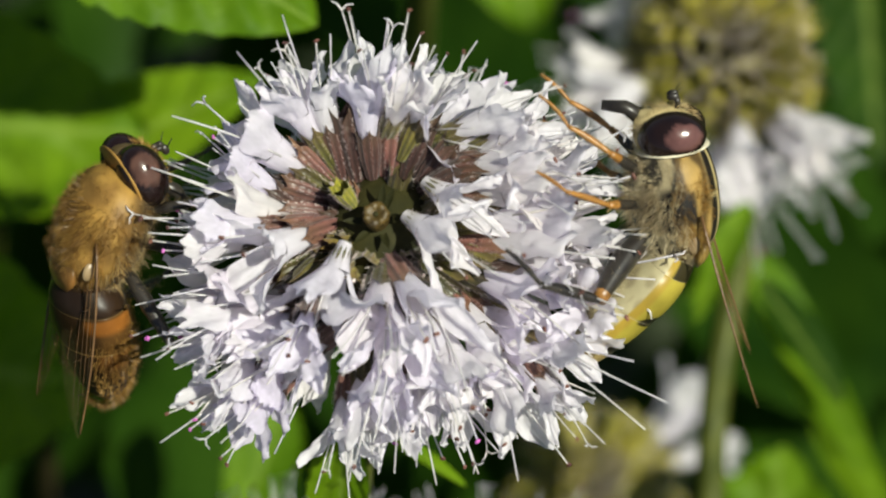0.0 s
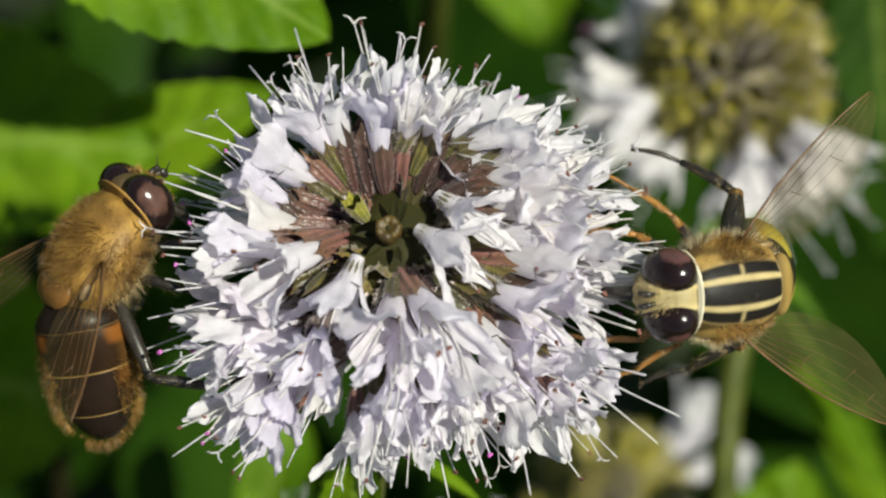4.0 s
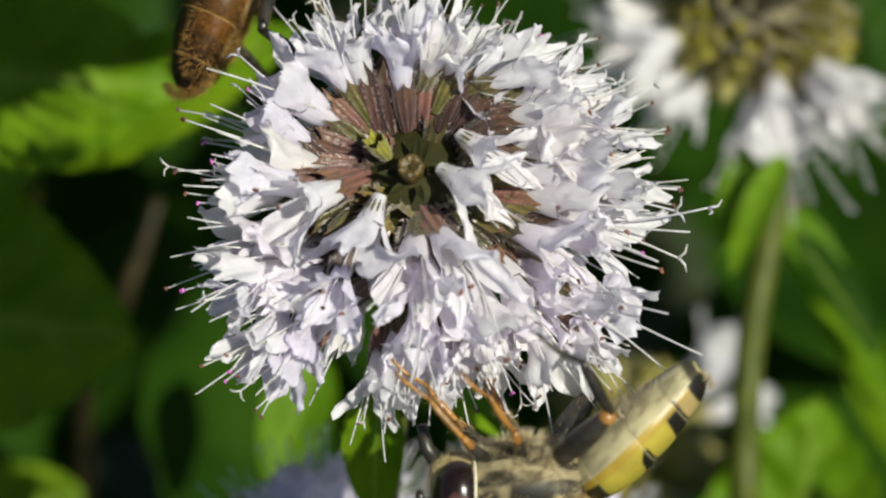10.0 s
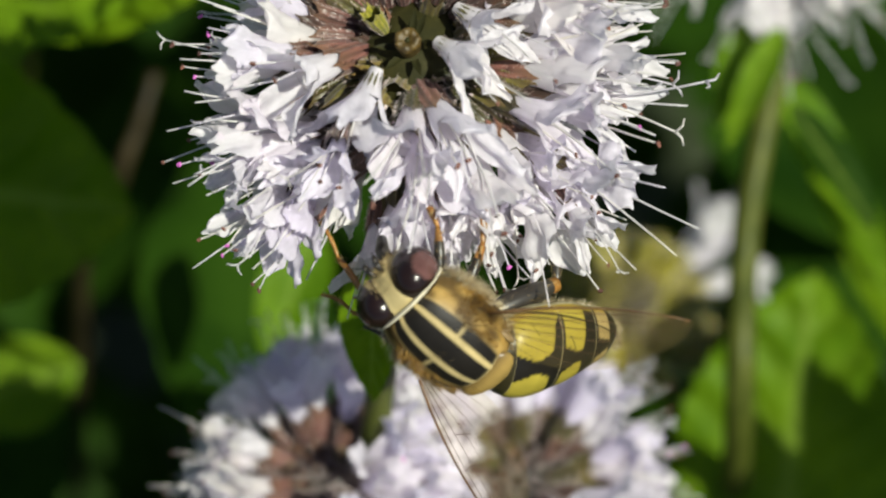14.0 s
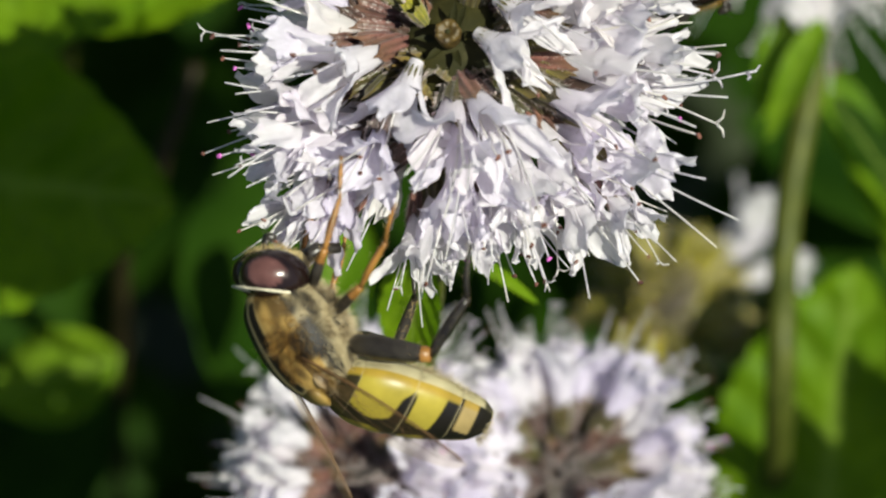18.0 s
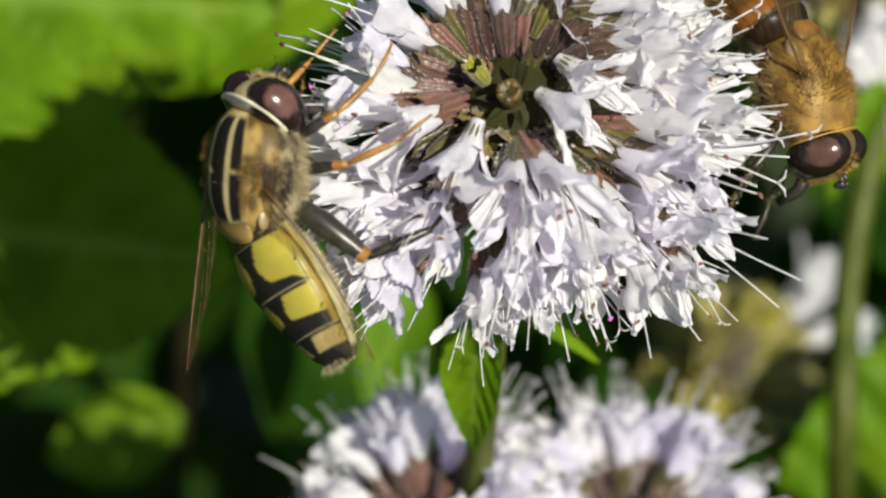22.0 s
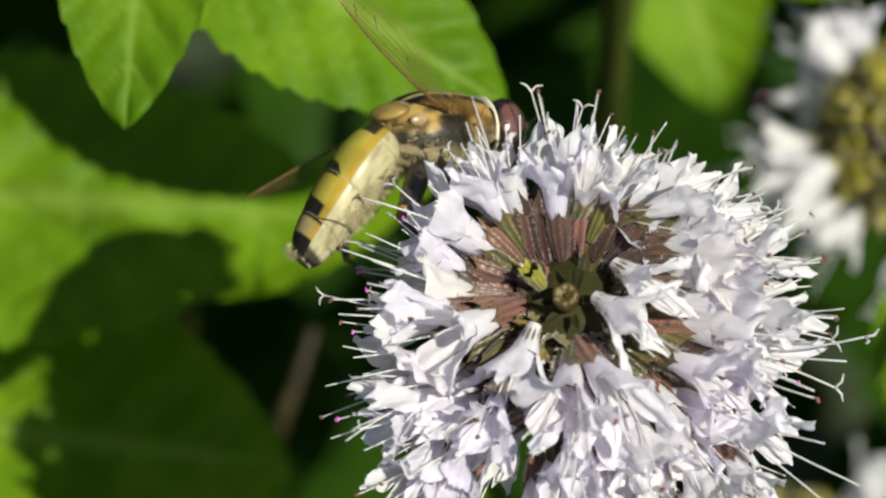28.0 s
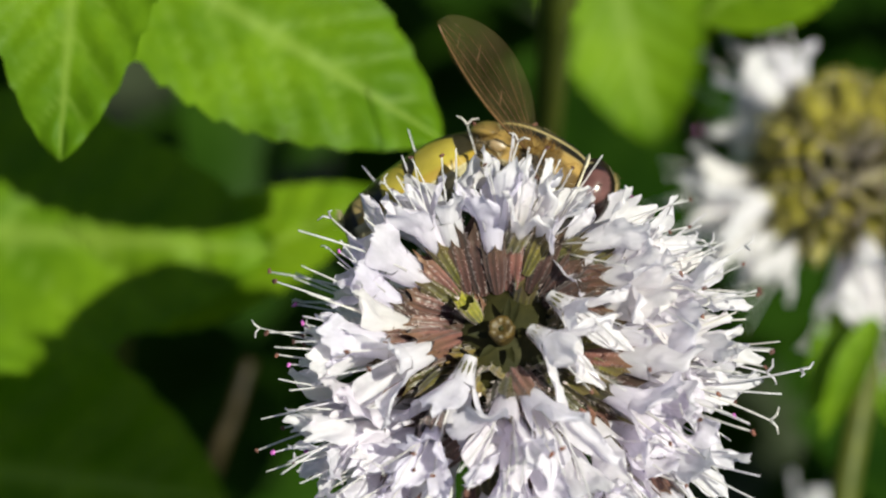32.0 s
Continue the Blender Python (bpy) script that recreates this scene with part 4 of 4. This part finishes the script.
    for side in (1, -1):
        bm = bmesh.new()
        seat, size = Vector((2.52, side * 0.90, 0.20)), (0.98, 0.98, 1.36)
        ball(bm, seat, size, 24)
        # the brown patch paints in what the eye mirrors
        gleam = Vector((0.05, side * 0.80, 0.38)).normalized()
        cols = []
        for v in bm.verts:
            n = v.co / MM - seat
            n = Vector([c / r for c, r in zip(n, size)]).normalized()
            edge = n.dot(gleam) + 0.05 * noise.noise(n * 4)
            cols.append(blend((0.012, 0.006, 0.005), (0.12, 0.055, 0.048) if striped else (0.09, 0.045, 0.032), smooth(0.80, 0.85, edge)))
        part("eye", coated(bm, cols, EYE_COAT), head, "large glossy dark eye, a reflection coloured brown into its middle")
        bm = bmesh.new()
        tube(bm, [(3.3, side * 0.16, 0.45), (3.7, side * 0.2, 0.58), (3.9, side * 0.24, 0.5)], [0.09, 0.11, 0.14], 8)
        ball(bm, (3.95, side * 0.26, 0.40), (0.17, 0.11, 0.24), 8)
        tube(bm, [(4.05, side * 0.36, 0.5), (4.35, side * 0.5, 0.8)], [0.03, 0.015], 4)
        part("antenna", mesh_of(bm, LEG_BLACK), head)
    bm, cols = loft([(1.75, 1.1, 1.0, 0.1), (1.82, 1.5, 1.28, 0.12), (1.88, 1.74, 1.48, 0.15), (1.96, 1.68, 1.44, 0.15)], 40, lambda s, a: (0.74, 0.68, 0.50) if striped else (0.36, 0.20, 0.05), steps=6)
    part("head_rim", coated(bm, cols, COAT), head, "pale dusted rim behind the eyes")
    bm = bmesh.new()
    tube(bm, [(3.2, 0, -0.9), (3.7, 0, -1.5), (3.9, 0, -2.4)], [0.35, 0.28, 0.2], 8)
    part("proboscis", mesh_of(bm, LEG_BLACK), head)
    part("hair", fuzz(rng, (2.7, 0, 0), (0.95, 1.5, 1.33), 1300, 0.26, HAIR_PALE_FLY if striped else hair, lambda n: n.x > 0.2 and abs(n.y) < 0.5 or n.x < -0.6 or n.z < -0.7, 0.012), head)

    # abdomen
    sections = [(-2.3, 1.15, 0.9, -0.1), (-3.2, 1.75, 1.15, -0.15), (-4.4, 1.90, 1.25, -0.3), (-5.6, 1.74, 1.2, -0.5), (-6.8, 1.42, 1.06, -0.7), (-7.9, 1.0, 0.82, -0.9), (-8.5, 0.5, 0.45, -1.05)]
    if not striped:
        sections = [(-2.2, 1.2, 1.0, -0.1), (-3.0, 1.75, 1.35, -0.15), (-4.1, 1.86, 1.42, -0.25), (-5.3, 1.72, 1.32, -0.35), (-6.6, 1.42, 1.08, -0.45), (-7.6, 0.98, 0.8, -0.6), (-8.15, 0.45, 0.42, -0.7)]

    def seg_colour(k):
        def colour(s, a):
            y, top = math.cos(a), math.sin(a)
            ay = abs(y)
            if striped:
                if top < -0.05:
                    belly = blend((0.43, 0.38, 0.22), (0.26, 0.22, 0.12), min(1, 0.7 * smooth(0.90, 1.0, s) + 0.8 * smooth(0.0, 0.5, noise.noise(Vector((s * 3 + k, y * 2.5, top * 5)))) + 0.35 * (1 - smooth(0.2, 0.4, ay))))
                    return blend(belly, BLACK, 0.9 * (smooth(0.45, 0.6, s) * (1 - smooth(0.85, 0.95, s)) if k == 3 else 0))
                waist = abs(s - 0.45) * 2
                mid = 1 - smooth(0.12 + 0.26 * waist, 0.15 + 0.26 * waist, ay)
                band = smooth(0.83, 0.87, s + 0.14 * (1 - ay) - (0.16 * smooth(0.75, 1.0, ay) if k == 1 else 0) + (0.16 if k == 2 else 0))
                rim = smooth(0.955, 0.975, ay)
                dark = max(mid, band) * (1 - 0.92 * rim)
                light = (YELLOW, YELLOW, YELLOW, (0.34, 0.25, 0.10))[k]
                if k == 0:
                    dark = 0.95 * (1 - rim)
                if k == 2:
                    dark = max(dark, (1 - smooth(0.05, 0.09, s)) * (1 - smooth(0.85, 0.95, ay)))
                if k == 3:
                    dark = max(dark, smooth(0.36, 0.42, s) * (1 - smooth(0.93, 0.98, s)), 1 - smooth(0.04, 0.08, s))
                hem = smooth(0.965, 0.985, s) * (k < 3)
                return blend(blend(blend(light, (0.34, 0.22, 0.03), 0.8 * rim), BLACK, dark), (0.52, 0.44, 0.24), hem * 0.9)
            if top < -0.6:
                return blend((0.20, 0.13, 0.06), (0.05, 0.03, 0.02), smooth(0.5, 0.9, s))
            base = blend((0.022, 0.011, 0.004), (0.095, 0.045, 0.012), smooth(0.75, 1.0, ay))
            if k == 1:
                patch = 0.6 * smooth(0.54, 0.76, ay - 0.1 * s) * (1 - smooth(0.30, 0.50, s)) * smooth(0.02, 0.1, s)
                col = blend(base, RUST, patch)
            elif k == 2:
                col = blend(blend(base, (0.016, 0.010, 0.007), 0.6), RUST, 0.25 * smooth(0.66, 0.86, ay) * (1 - smooth(0.3, 0.5, s)))
            elif k == 3:
                col = (0.016, 0.010, 0.007)
            else:
                col = blend(base, (0.016, 0.010, 0.007), 0.85)
            return blend(col, (0.50, 0.31, 0.10), smooth(0.95, 0.98, s) * (0.7 if k in (1, 2) else 0.3))
        return colour

    abdomen = None
    for k, (s0, s1) in enumerate(((0.0, 0.13), (0.125, 0.44), (0.435, 0.70), (0.695, 1.0)) if striped else ((0.0, 0.20), (0.195, 0.47), (0.465, 0.72), (0.715, 1.0))):
        bm, cols = loft(sections, 96, seg_colour(k), s0, s1, 34, 0.025)
        me = coated(bm, cols, SHELL if striped else SATIN)
        if abdomen is None:
            abdomen = part("abdomen", me, body, "black and yellow banded abdomen" if striped else "dark brown abdomen with rusty patches")
        else:
            part("abdomen_segment", me, abdomen)
    if striped:
        tagged(part("hair", fuzz(rng, (-5.4, 0, -0.6), (3.2, 1.72, 1.2), 3200, 0.34, HAIR_CREAM, lambda n: n.z < -0.3 or n.x < -0.93, 0.010), abdomen, "fine pale hair"), kind="stuff")
    else:
        tagged(part("hair", fuzz(rng, (-5.3, 0, -0.4), (3.2, 1.92, 1.38), 13000, 0.36, HAIR_GOLD, lambda n: (abs(n.y) > 0.62) or (n.z < -0.1) or n.x > 0.35 or n.x < -0.9, 0.010, 0.3), abdomen, "gold fringe"), kind="stuff")
    for side in (1, -1):
        bm = bmesh.new()
        ball(bm, (-1.7, side * 1.60, 0.55), (0.42, 0.14, 0.26), 12)
        part("calypter", mesh_of(bm, CALYPTER), body, "pale scale at the wing root")
    # wings and legs
    wings = []
    for side in (1, -1):
        membrane, veins = wing_meshes(-side)
        wing = part("wing", membrane, body, "clear brownish wing")
        for line in veins:
            part("vein", line, wing)
        wings.append(wing)
    orange = LEG_ORANGE if striped else LEG_BLACK
    for side in (1, -1):
        for joints, radii in (
            (((1.3, 1.0, -1.2), (2.4, 2.1, -2.2), (3.7, 2.2, -3.7), (5.0, 1.9, -4.7)), (0.20, 0.125, 0.075)),
            (((0.0, 1.1, -1.4), (0.5, 2.6, -2.5), (1.5, 3.7, -4.0), (2.6, 4.4, -5.0)), (0.20, 0.125, 0.075)),
            (((-1.2, 0.9, -1.2), (-3.1, 3.1, -3.3), (-1.9, 4.3, -5.4), (-0.2, 4.9, -6.5)), (0.44 if striped else 0.28, 0.21, 0.10)),
        ):
            hind = joints[0][0] < -1
            leg(body, [(x, side * y, z) for x, y, z in joints], radii, (LEG_BLACK, LEG_BLACK if hind else orange, LEG_BLACK if hind else orange, LEG_ORANGE if striped else LEG_BLACK))
    body.scale = (1.17,) * 3
    return body, wings, abdomen, head


hover, hover_wings, hover_abdomen, hover_head = insect("striped_hoverfly", "yellow and black striped hoverfly clinging to the mint florets", True)
drone, drone_wings, drone_abdomen, drone_head = insect("drone_fly", "brown furry drone fly feeding on the mint florets", False)


torn = thing("torn_floret", "crumpled white floret hanging torn from the flower head", "flower")
part("corolla", corolla_mesh(random.Random(91), 1.6, 0.6), torn)
part("stamen", STAMENS[3], torn)
part("stamen", STAMENS[5], torn, "", pose(0, 0, 0, 0, 0, 140))


def wing_pose(side, sweep, raise_, twist=0):
    """Wing at its root on the thorax; sweep: degrees from straight back outwards."""
    return pose(-0.4 * MM, side * 1.75 * MM, 0.95 * MM) @ pose(0, 0, 0, 0, 0, side * (180 - sweep)) @ pose(0, 0, 0, 0, -raise_, 0) @ pose(0, 0, 0, side * (-twist), 0, 0)


def bend(down, aside=0, turn=0):
    """The abdomen, turned down and aside at its waist, and about its length."""
    return pose(-2.2 * MM, 0, -0.2 * MM) @ pose(0, 0, 0, 0, 0, aside) @ pose(0, 0, 0, 0, -down, 0) @ pose(0, 0, 0, turn, 0, 0) @ pose(2.2 * MM, 0, 0.2 * MM)


def nod(down, aside=0):
    """The head, bowed and turned at its neck."""
    return pose(1.9 * MM, 0, 0) @ pose(0, 0, 0, 0, down, aside) @ pose(-1.9 * MM, 0, 0)


def motions():
    walk(hover, [
        (0, perch(13.55, 0.9, 2, 98, 14, -84)),
        (0.5, perch(12.94, 1.50, 2, 110, 25, -60)),
        (1, perch(14.8, -0.15, 2, 177, 60, 3)),
        (1.5, perch(15.35, -0.21, 2, 180, 62, 0)),
        (2, perch(15.56, -0.73, 2, 182, 62, 0)),
        (2.5, perch(15.72, -3.34, 2, 182, 38, 0)),
        (3, perch(15.0, -3.68, 2, 181, 34, 0)),
        (3.5, perch(15.1, -2.70, 2, 182, 32, 5)),
        (5.5, perch(13.17, -6.33, -1.5, 205, 15, 15)),
        (6, perch(11.01, -8.68, -1.5, 184, 12, 32)),
        (6.5, perch(11.18, -9.78, -1.5, 186, 10, 42)),
        (7, perch(8.7, -11.18, -1.5, 172, 8, 38)),
        (7.5, perch(8.6, -11.67, -1.5, 170, 8, 38)),
        (8, perch(9.84, -10.44, -1.5, 166, 10, 34)),
        (8.5, perch(8.61, -11.30, -1.5, 164, 10, 34)),
        (9, perch(6.81, -12.16, -1.5, 150, 10, 26)),
        (9.5, perch(5.34, -13.59, -1.5, 176, 4, 84)),
        (10, perch(5.11, -14.56, -1.5, 180, 2, 94)),
        (10.5, perch(3.84, -13.38, -1.5, 148, 10, 24)),
        (11, perch(4.06, -13.19, -1.5, 138, 14, 23)),
        (11.5, perch(5.93, -12.82, -1.5, 142, 15, 20)),
        (12, perch(5.20, -12.46, -1.5, 132, 18, 15)),
        (12.5, perch(4.67, -11.26, -1.5, 112, 22, 10)),
        (13, perch(3.00, -12.91, -1.5, 134, 18, 15)),
        (13.5, perch(2.23, -13.29, -1.5, 136, 16, 15)),
        (15.5, perch(-1.62, -11.90, -1.5, 150, 12, 54)),
        (16, perch(-3.75, -12.1, -1.5, 142, 8, 66)),
        (16.5, perch(-5.2, -13.0, -1.5, 140, 6, 70)),
        (17, perch(-4.8, -13.85, -1.5, 142, 6, 74)),
        (17.5, perch(-6.63, -14.20, -1.5, 150, 6, 74)),
        (18, perch(-6.71, -13.72, -1.5, 122, 4, 76)),
        (18.5, perch(-8.53, -13.59, -1.5, 128, 2, 84)),
        (19, perch(-9.1, -9.5, -1.5, 111, 6, 60)),
        (19.5, perch(-9.1, -8.7, -1.5, 102, 8, 54)),
        (20, perch(-8.9, -7.7, -1.5, 96, 8, 48)),
        (20.5, perch(-9.8, -5.7, -1.5, 93, 8, 48)),
        (21, perch(-10.7, -5.3, -1.5, 90, 8, 50)),
        (21.5, perch(-11.2, -4.5, -1.5, 88, 8, 50)),
        (22, perch(-11.5, -3.5, -1.5, 86, 8, 52)),
        (22.5, perch(-11.4, -2.4, -1.5, 84, 6, 53)),
        (23, perch(-12.2, -1.4, -1.5, 80, 6, 54)),
        (23.5, perch(-12.1, -0.6, -1.5, 78, 5, 60)),
        (24, perch(-12.3, -0.4, -1.5, 76, 5, 70)),
        (24.5, perch(-13.2, 1.42, -1.5, 70, 2, 80)),
        (26.5, perch(-8.33, 5.57, 9, 12, -6, 90)),
        (27, perch(-6.9, 8.1, 9, 8, -6, 92)),
        (27.5, perch(-6.78, 8.15, 9, 2, -18, 94)),
        (28, perch(-5.77, 7.31, 9, 0, -30, 86)),
        (28.5, perch(-4.7, 7.1, 9, -2, -26, 86)),
        (29, perch(-2.4, 7.7, 8, -6, -16, 86)),
        (29.5, perch(-0.4, 7.7, 8, -16, -4, 86)),
        (30, perch(1.15, 7.2, 8, -24, -4, 84)),
        (30.5, perch(1.3, 7.15, 8, -24, -4, 82)),
        (31, perch(1.4, 7.1, 8, -24, -4, 82)),
        (31.5, perch(1.35, 7.15, 8, -24, -4, 82)),
        (32, perch(1.35, 7.1, 8, -24, -4, 82)),
    ])
    walk(drone, [
        (0, perch(-12.30, -0.53, 4, 66, 5, 60)),
        (0.5, perch(-12.6, -0.55, 4, 72, 5, 62)),
        (1, perch(-13.6, -0.5, 4, 72, 5, 68)),
        (1.5, perch(-13.2, -0.5, 4, 70, 5, 68)),
        (2, perch(-12.9, -0.8, 4, 66, 5, 70)),
        (2.5, perch(-13.25, -1.16, 4, 66, -4, 52)),
        (3, perch(-13.2, -2.1, 4, 66, -18, 50)),
        (3.5, perch(-13.1, -2.1, 4, 62, -12, 48)),
        (5.5, perch(-11.8, 4.56, 4, 40, 8, 74)),
        (6, perch(-11.1, 4.65, 4, 32, 8, 80)),
        (6.5, perch(-11.3, 4.70, 4, 30, 8, 80)),
        (7, perch(-12.1, 4.72, 4, 32, 8, 78)),
        (7.5, perch(-12.71, 5.89, 4, 32, 8, 74)),
        (8, perch(-9.9, 7.2, 6, 14, 0, 74)),
        (8.5, perch(-7.9, 7.1, 8, 14, -10, 76)),
        (9, perch(-5.6, 7.7, 10, 14, -15, 85)),
        (9.5, perch(-5.7, 8.9, 11, 20, -15, 85)),
        (10, perch(-5.7, 10.5, 11, 22, -15, 85)),
        (11, perch(-4.96, 12.32, 11, 22, -15, 85)),
        (12.5, perch(-2.64, 11.56, 12, 10, -15, 85)),
        (14, perch(3.53, 10.36, 12, -10, -15, 85)),
        (15.5, perch(9.87, 9.38, 11, -40, -10, 80)),
        (17, perch(10.6, 4.6, 10, -62, -5, 70)),
        (18.5, perch(10.6, 5.0, 10, -70, 0, 60)),
        (20, perch(10.9, 4.5, 9, -76, 5, 52)),
        (20.5, perch(11.6, 3.2, 8, -80, 5, 55)),
        (21, perch(12.4, 0.9, 6, -86, 5, 62)),
        (21.5, perch(13.17, 5.81, 6, -82, 5, 62)),
        (22, perch(13.4, -0.1, 6, -74, 5, 64)),
        (22.5, perch(13.40, 1.18, 6, -90, 8, 50)),
        (23, perch(12.6, 1.9, 6, -112, 26, 14)),
        (23.5, perch(11.79, 4.87, 7, -125, 30, 0)),
        (24, perch(17.29, 17.61, 5, 60, 10, 0)),
        (24.5, perch(19.99, 18.47, 0, 60, 10, 0)),
        (26.5, perch(33.65, 42.95, -10, 60, 10, 0)),
        (32, perch(43.93, 58.47, -20, 60, 10, 0)),
    ])
    walk(hover_abdomen, [(0, bend(42)), (1, bend(50)), (3, bend(60)), (5.5, bend(46, 30)), (6, bend(54, 16)), (6.5, bend(46, 10)), (7, bend(34, 4)), (8, bend(31, -4)), (9, bend(36, 4)), (9.5, bend(32, 6)), (10, bend(36, 8)), (10.5, bend(30, 14)), (11, bend(58, 16)), (12, bend(64, 20)), (12.5, bend(58, 16)), (13, bend(58, 22)),
                         (13.5, bend(28, 38)), (15.5, bend(30, 18, 6)), (16.5, bend(32, 12, 8)), (17.3, bend(34, 8, 14)), (18, bend(34, 6, 24)), (18.5, bend(38, 2, 24)), (19, bend(18, 44, 4)), (20, bend(16, 33, 0)), (21, bend(14, 33, 0)), (23, bend(14, 28, 0)), (24, bend(18, 18, 8)), (24.5, bend(26, 6, 22)), (26.5, bend(58, 8, -14)), (27, bend(56, 4, -14)), (28, bend(46, -6, -22)), (29, bend(46, 0, -16)), (30, bend(45, 0, -10)), (32, bend(47))])
    walk(drone_abdomen, [(0, bend(34, -16, 24)), (1, bend(34, -12, 24)), (2, bend(42, -9, 26)), (3, bend(56, 16, 38)), (3.5, bend(50, 16, 40)), (5.5, bend(44, 8, 38)), (6, bend(44, 8, 40)), (7, bend(44, 8, 38)), (8, bend(60, 4, 20)), (9, bend(48)), (23, bend(20)), (32, bend(15))])
    walk(hover_head, [(0, nod(0)), (13, nod(0)), (13.5, nod(4)), (15.5, nod(32)), (16.5, nod(40)), (24.5, nod(36)), (26.5, nod(6)), (28, nod(0)), (32, nod(0))])
    walk(drone_head, [(0, nod(40)), (3, nod(30)), (5.5, nod(0)), (7, nod(-4)), (8, nod(12)), (10, nod(12)), (20, nod(0)), (32, nod(0))])
    walk(torn, [
        (0, perch(10.14, -4.66, 3, -30, 20, 0)),
        (0.5, perch(10.12, -3.88, 3, -30, 20, 0)),
        (1, perch(13.2, -4.5, 0, -20, 20, 0)),
        (1.5, perch(10.99, -4.95, 2, -25, 20, 0)),
        (2, perch(10.68, -5.73, 2, -30, 20, 0)),
        (2.5, perch(9.06, -6.42, 3, -35, 20, 0)),
        (3.5, perch(9.29, -6.93, 4, -35, 10, 0)),
        (32, perch(8.68, -4.61, 4, -35, 10, 0)),
    ])
    left, right = hover_wings
    walk(left, [(0, wing_pose(1, 10, 8)), (1, wing_pose(1, 34, 8)), (3.5, wing_pose(1, 34, 8)), (6, wing_pose(1, 26, -16)), (7, wing_pose(1, 12, 4)), (9, wing_pose(1, 12, 8)), (12, wing_pose(1, 40, 8)), (13.5, wing_pose(1, 26, 8)), (16, wing_pose(1, 0, 5, -20)),
                (19, wing_pose(1, 2, 3, -15)), (22, wing_pose(1, -2, 3, -18)), (24.5, wing_pose(1, 0, 3, -20)), (26.5, wing_pose(1, 20, -10, 20)), (28, wing_pose(1, 30, -32, 20)), (29, wing_pose(1, 44, -4, -20)), (30, wing_pose(1, 52, 12, -65)), (32, wing_pose(1, 52, 12, -65))])
    walk(right, [(0, wing_pose(-1, 14, 8)), (1, wing_pose(-1, 24, -6)), (2, wing_pose(-1, 24, -8)), (2.5, wing_pose(-1, 46, 6)), (3.5, wing_pose(-1, 48, 8)), (6, wing_pose(-1, 30, -4)), (7, wing_pose(-1, 30, -10)), (8, wing_pose(-1, 36, -8)), (9, wing_pose(-1, 46, -3)), (12, wing_pose(-1, 44, 8)), (13.5, wing_pose(-1, 48, 8)), (16, wing_pose(-1, 30, -18, -10)),
                 (19, wing_pose(-1, 30, -22, -10)), (22, wing_pose(-1, 30, -26, -10)), (24.5, wing_pose(-1, 24, -28, -10)), (26.5, wing_pose(-1, 16, 2, -50)), (27, wing_pose(-1, 16, 6, -50)), (27.5, wing_pose(-1, 15, 24, -55)), (28, wing_pose(-1, 14, 34, -58)), (29, wing_pose(-1, 18, 21, -60)), (30, wing_pose(-1, 36, 27, -65)), (32, wing_pose(-1, 36, 25, -65))])
    for side, wing in zip((1, -1), drone_wings):
        walk(wing, [(0, wing_pose(side, 5, -20, -4)), (2, wing_pose(side, 5, -22, -4)), (3, wing_pose(side, 48, 8)), (6, wing_pose(side, 16, -16, -6)), (7.2, wing_pose(side, 16, -14, -6)), (8, wing_pose(side, 34, 2, -6)), (10, wing_pose(side, 24, 0, -6)), (22, wing_pose(side, 35, 8)), (23.5, wing_pose(side, 50, 15)), (32, wing_pose(side, 60, 25))])


motions()
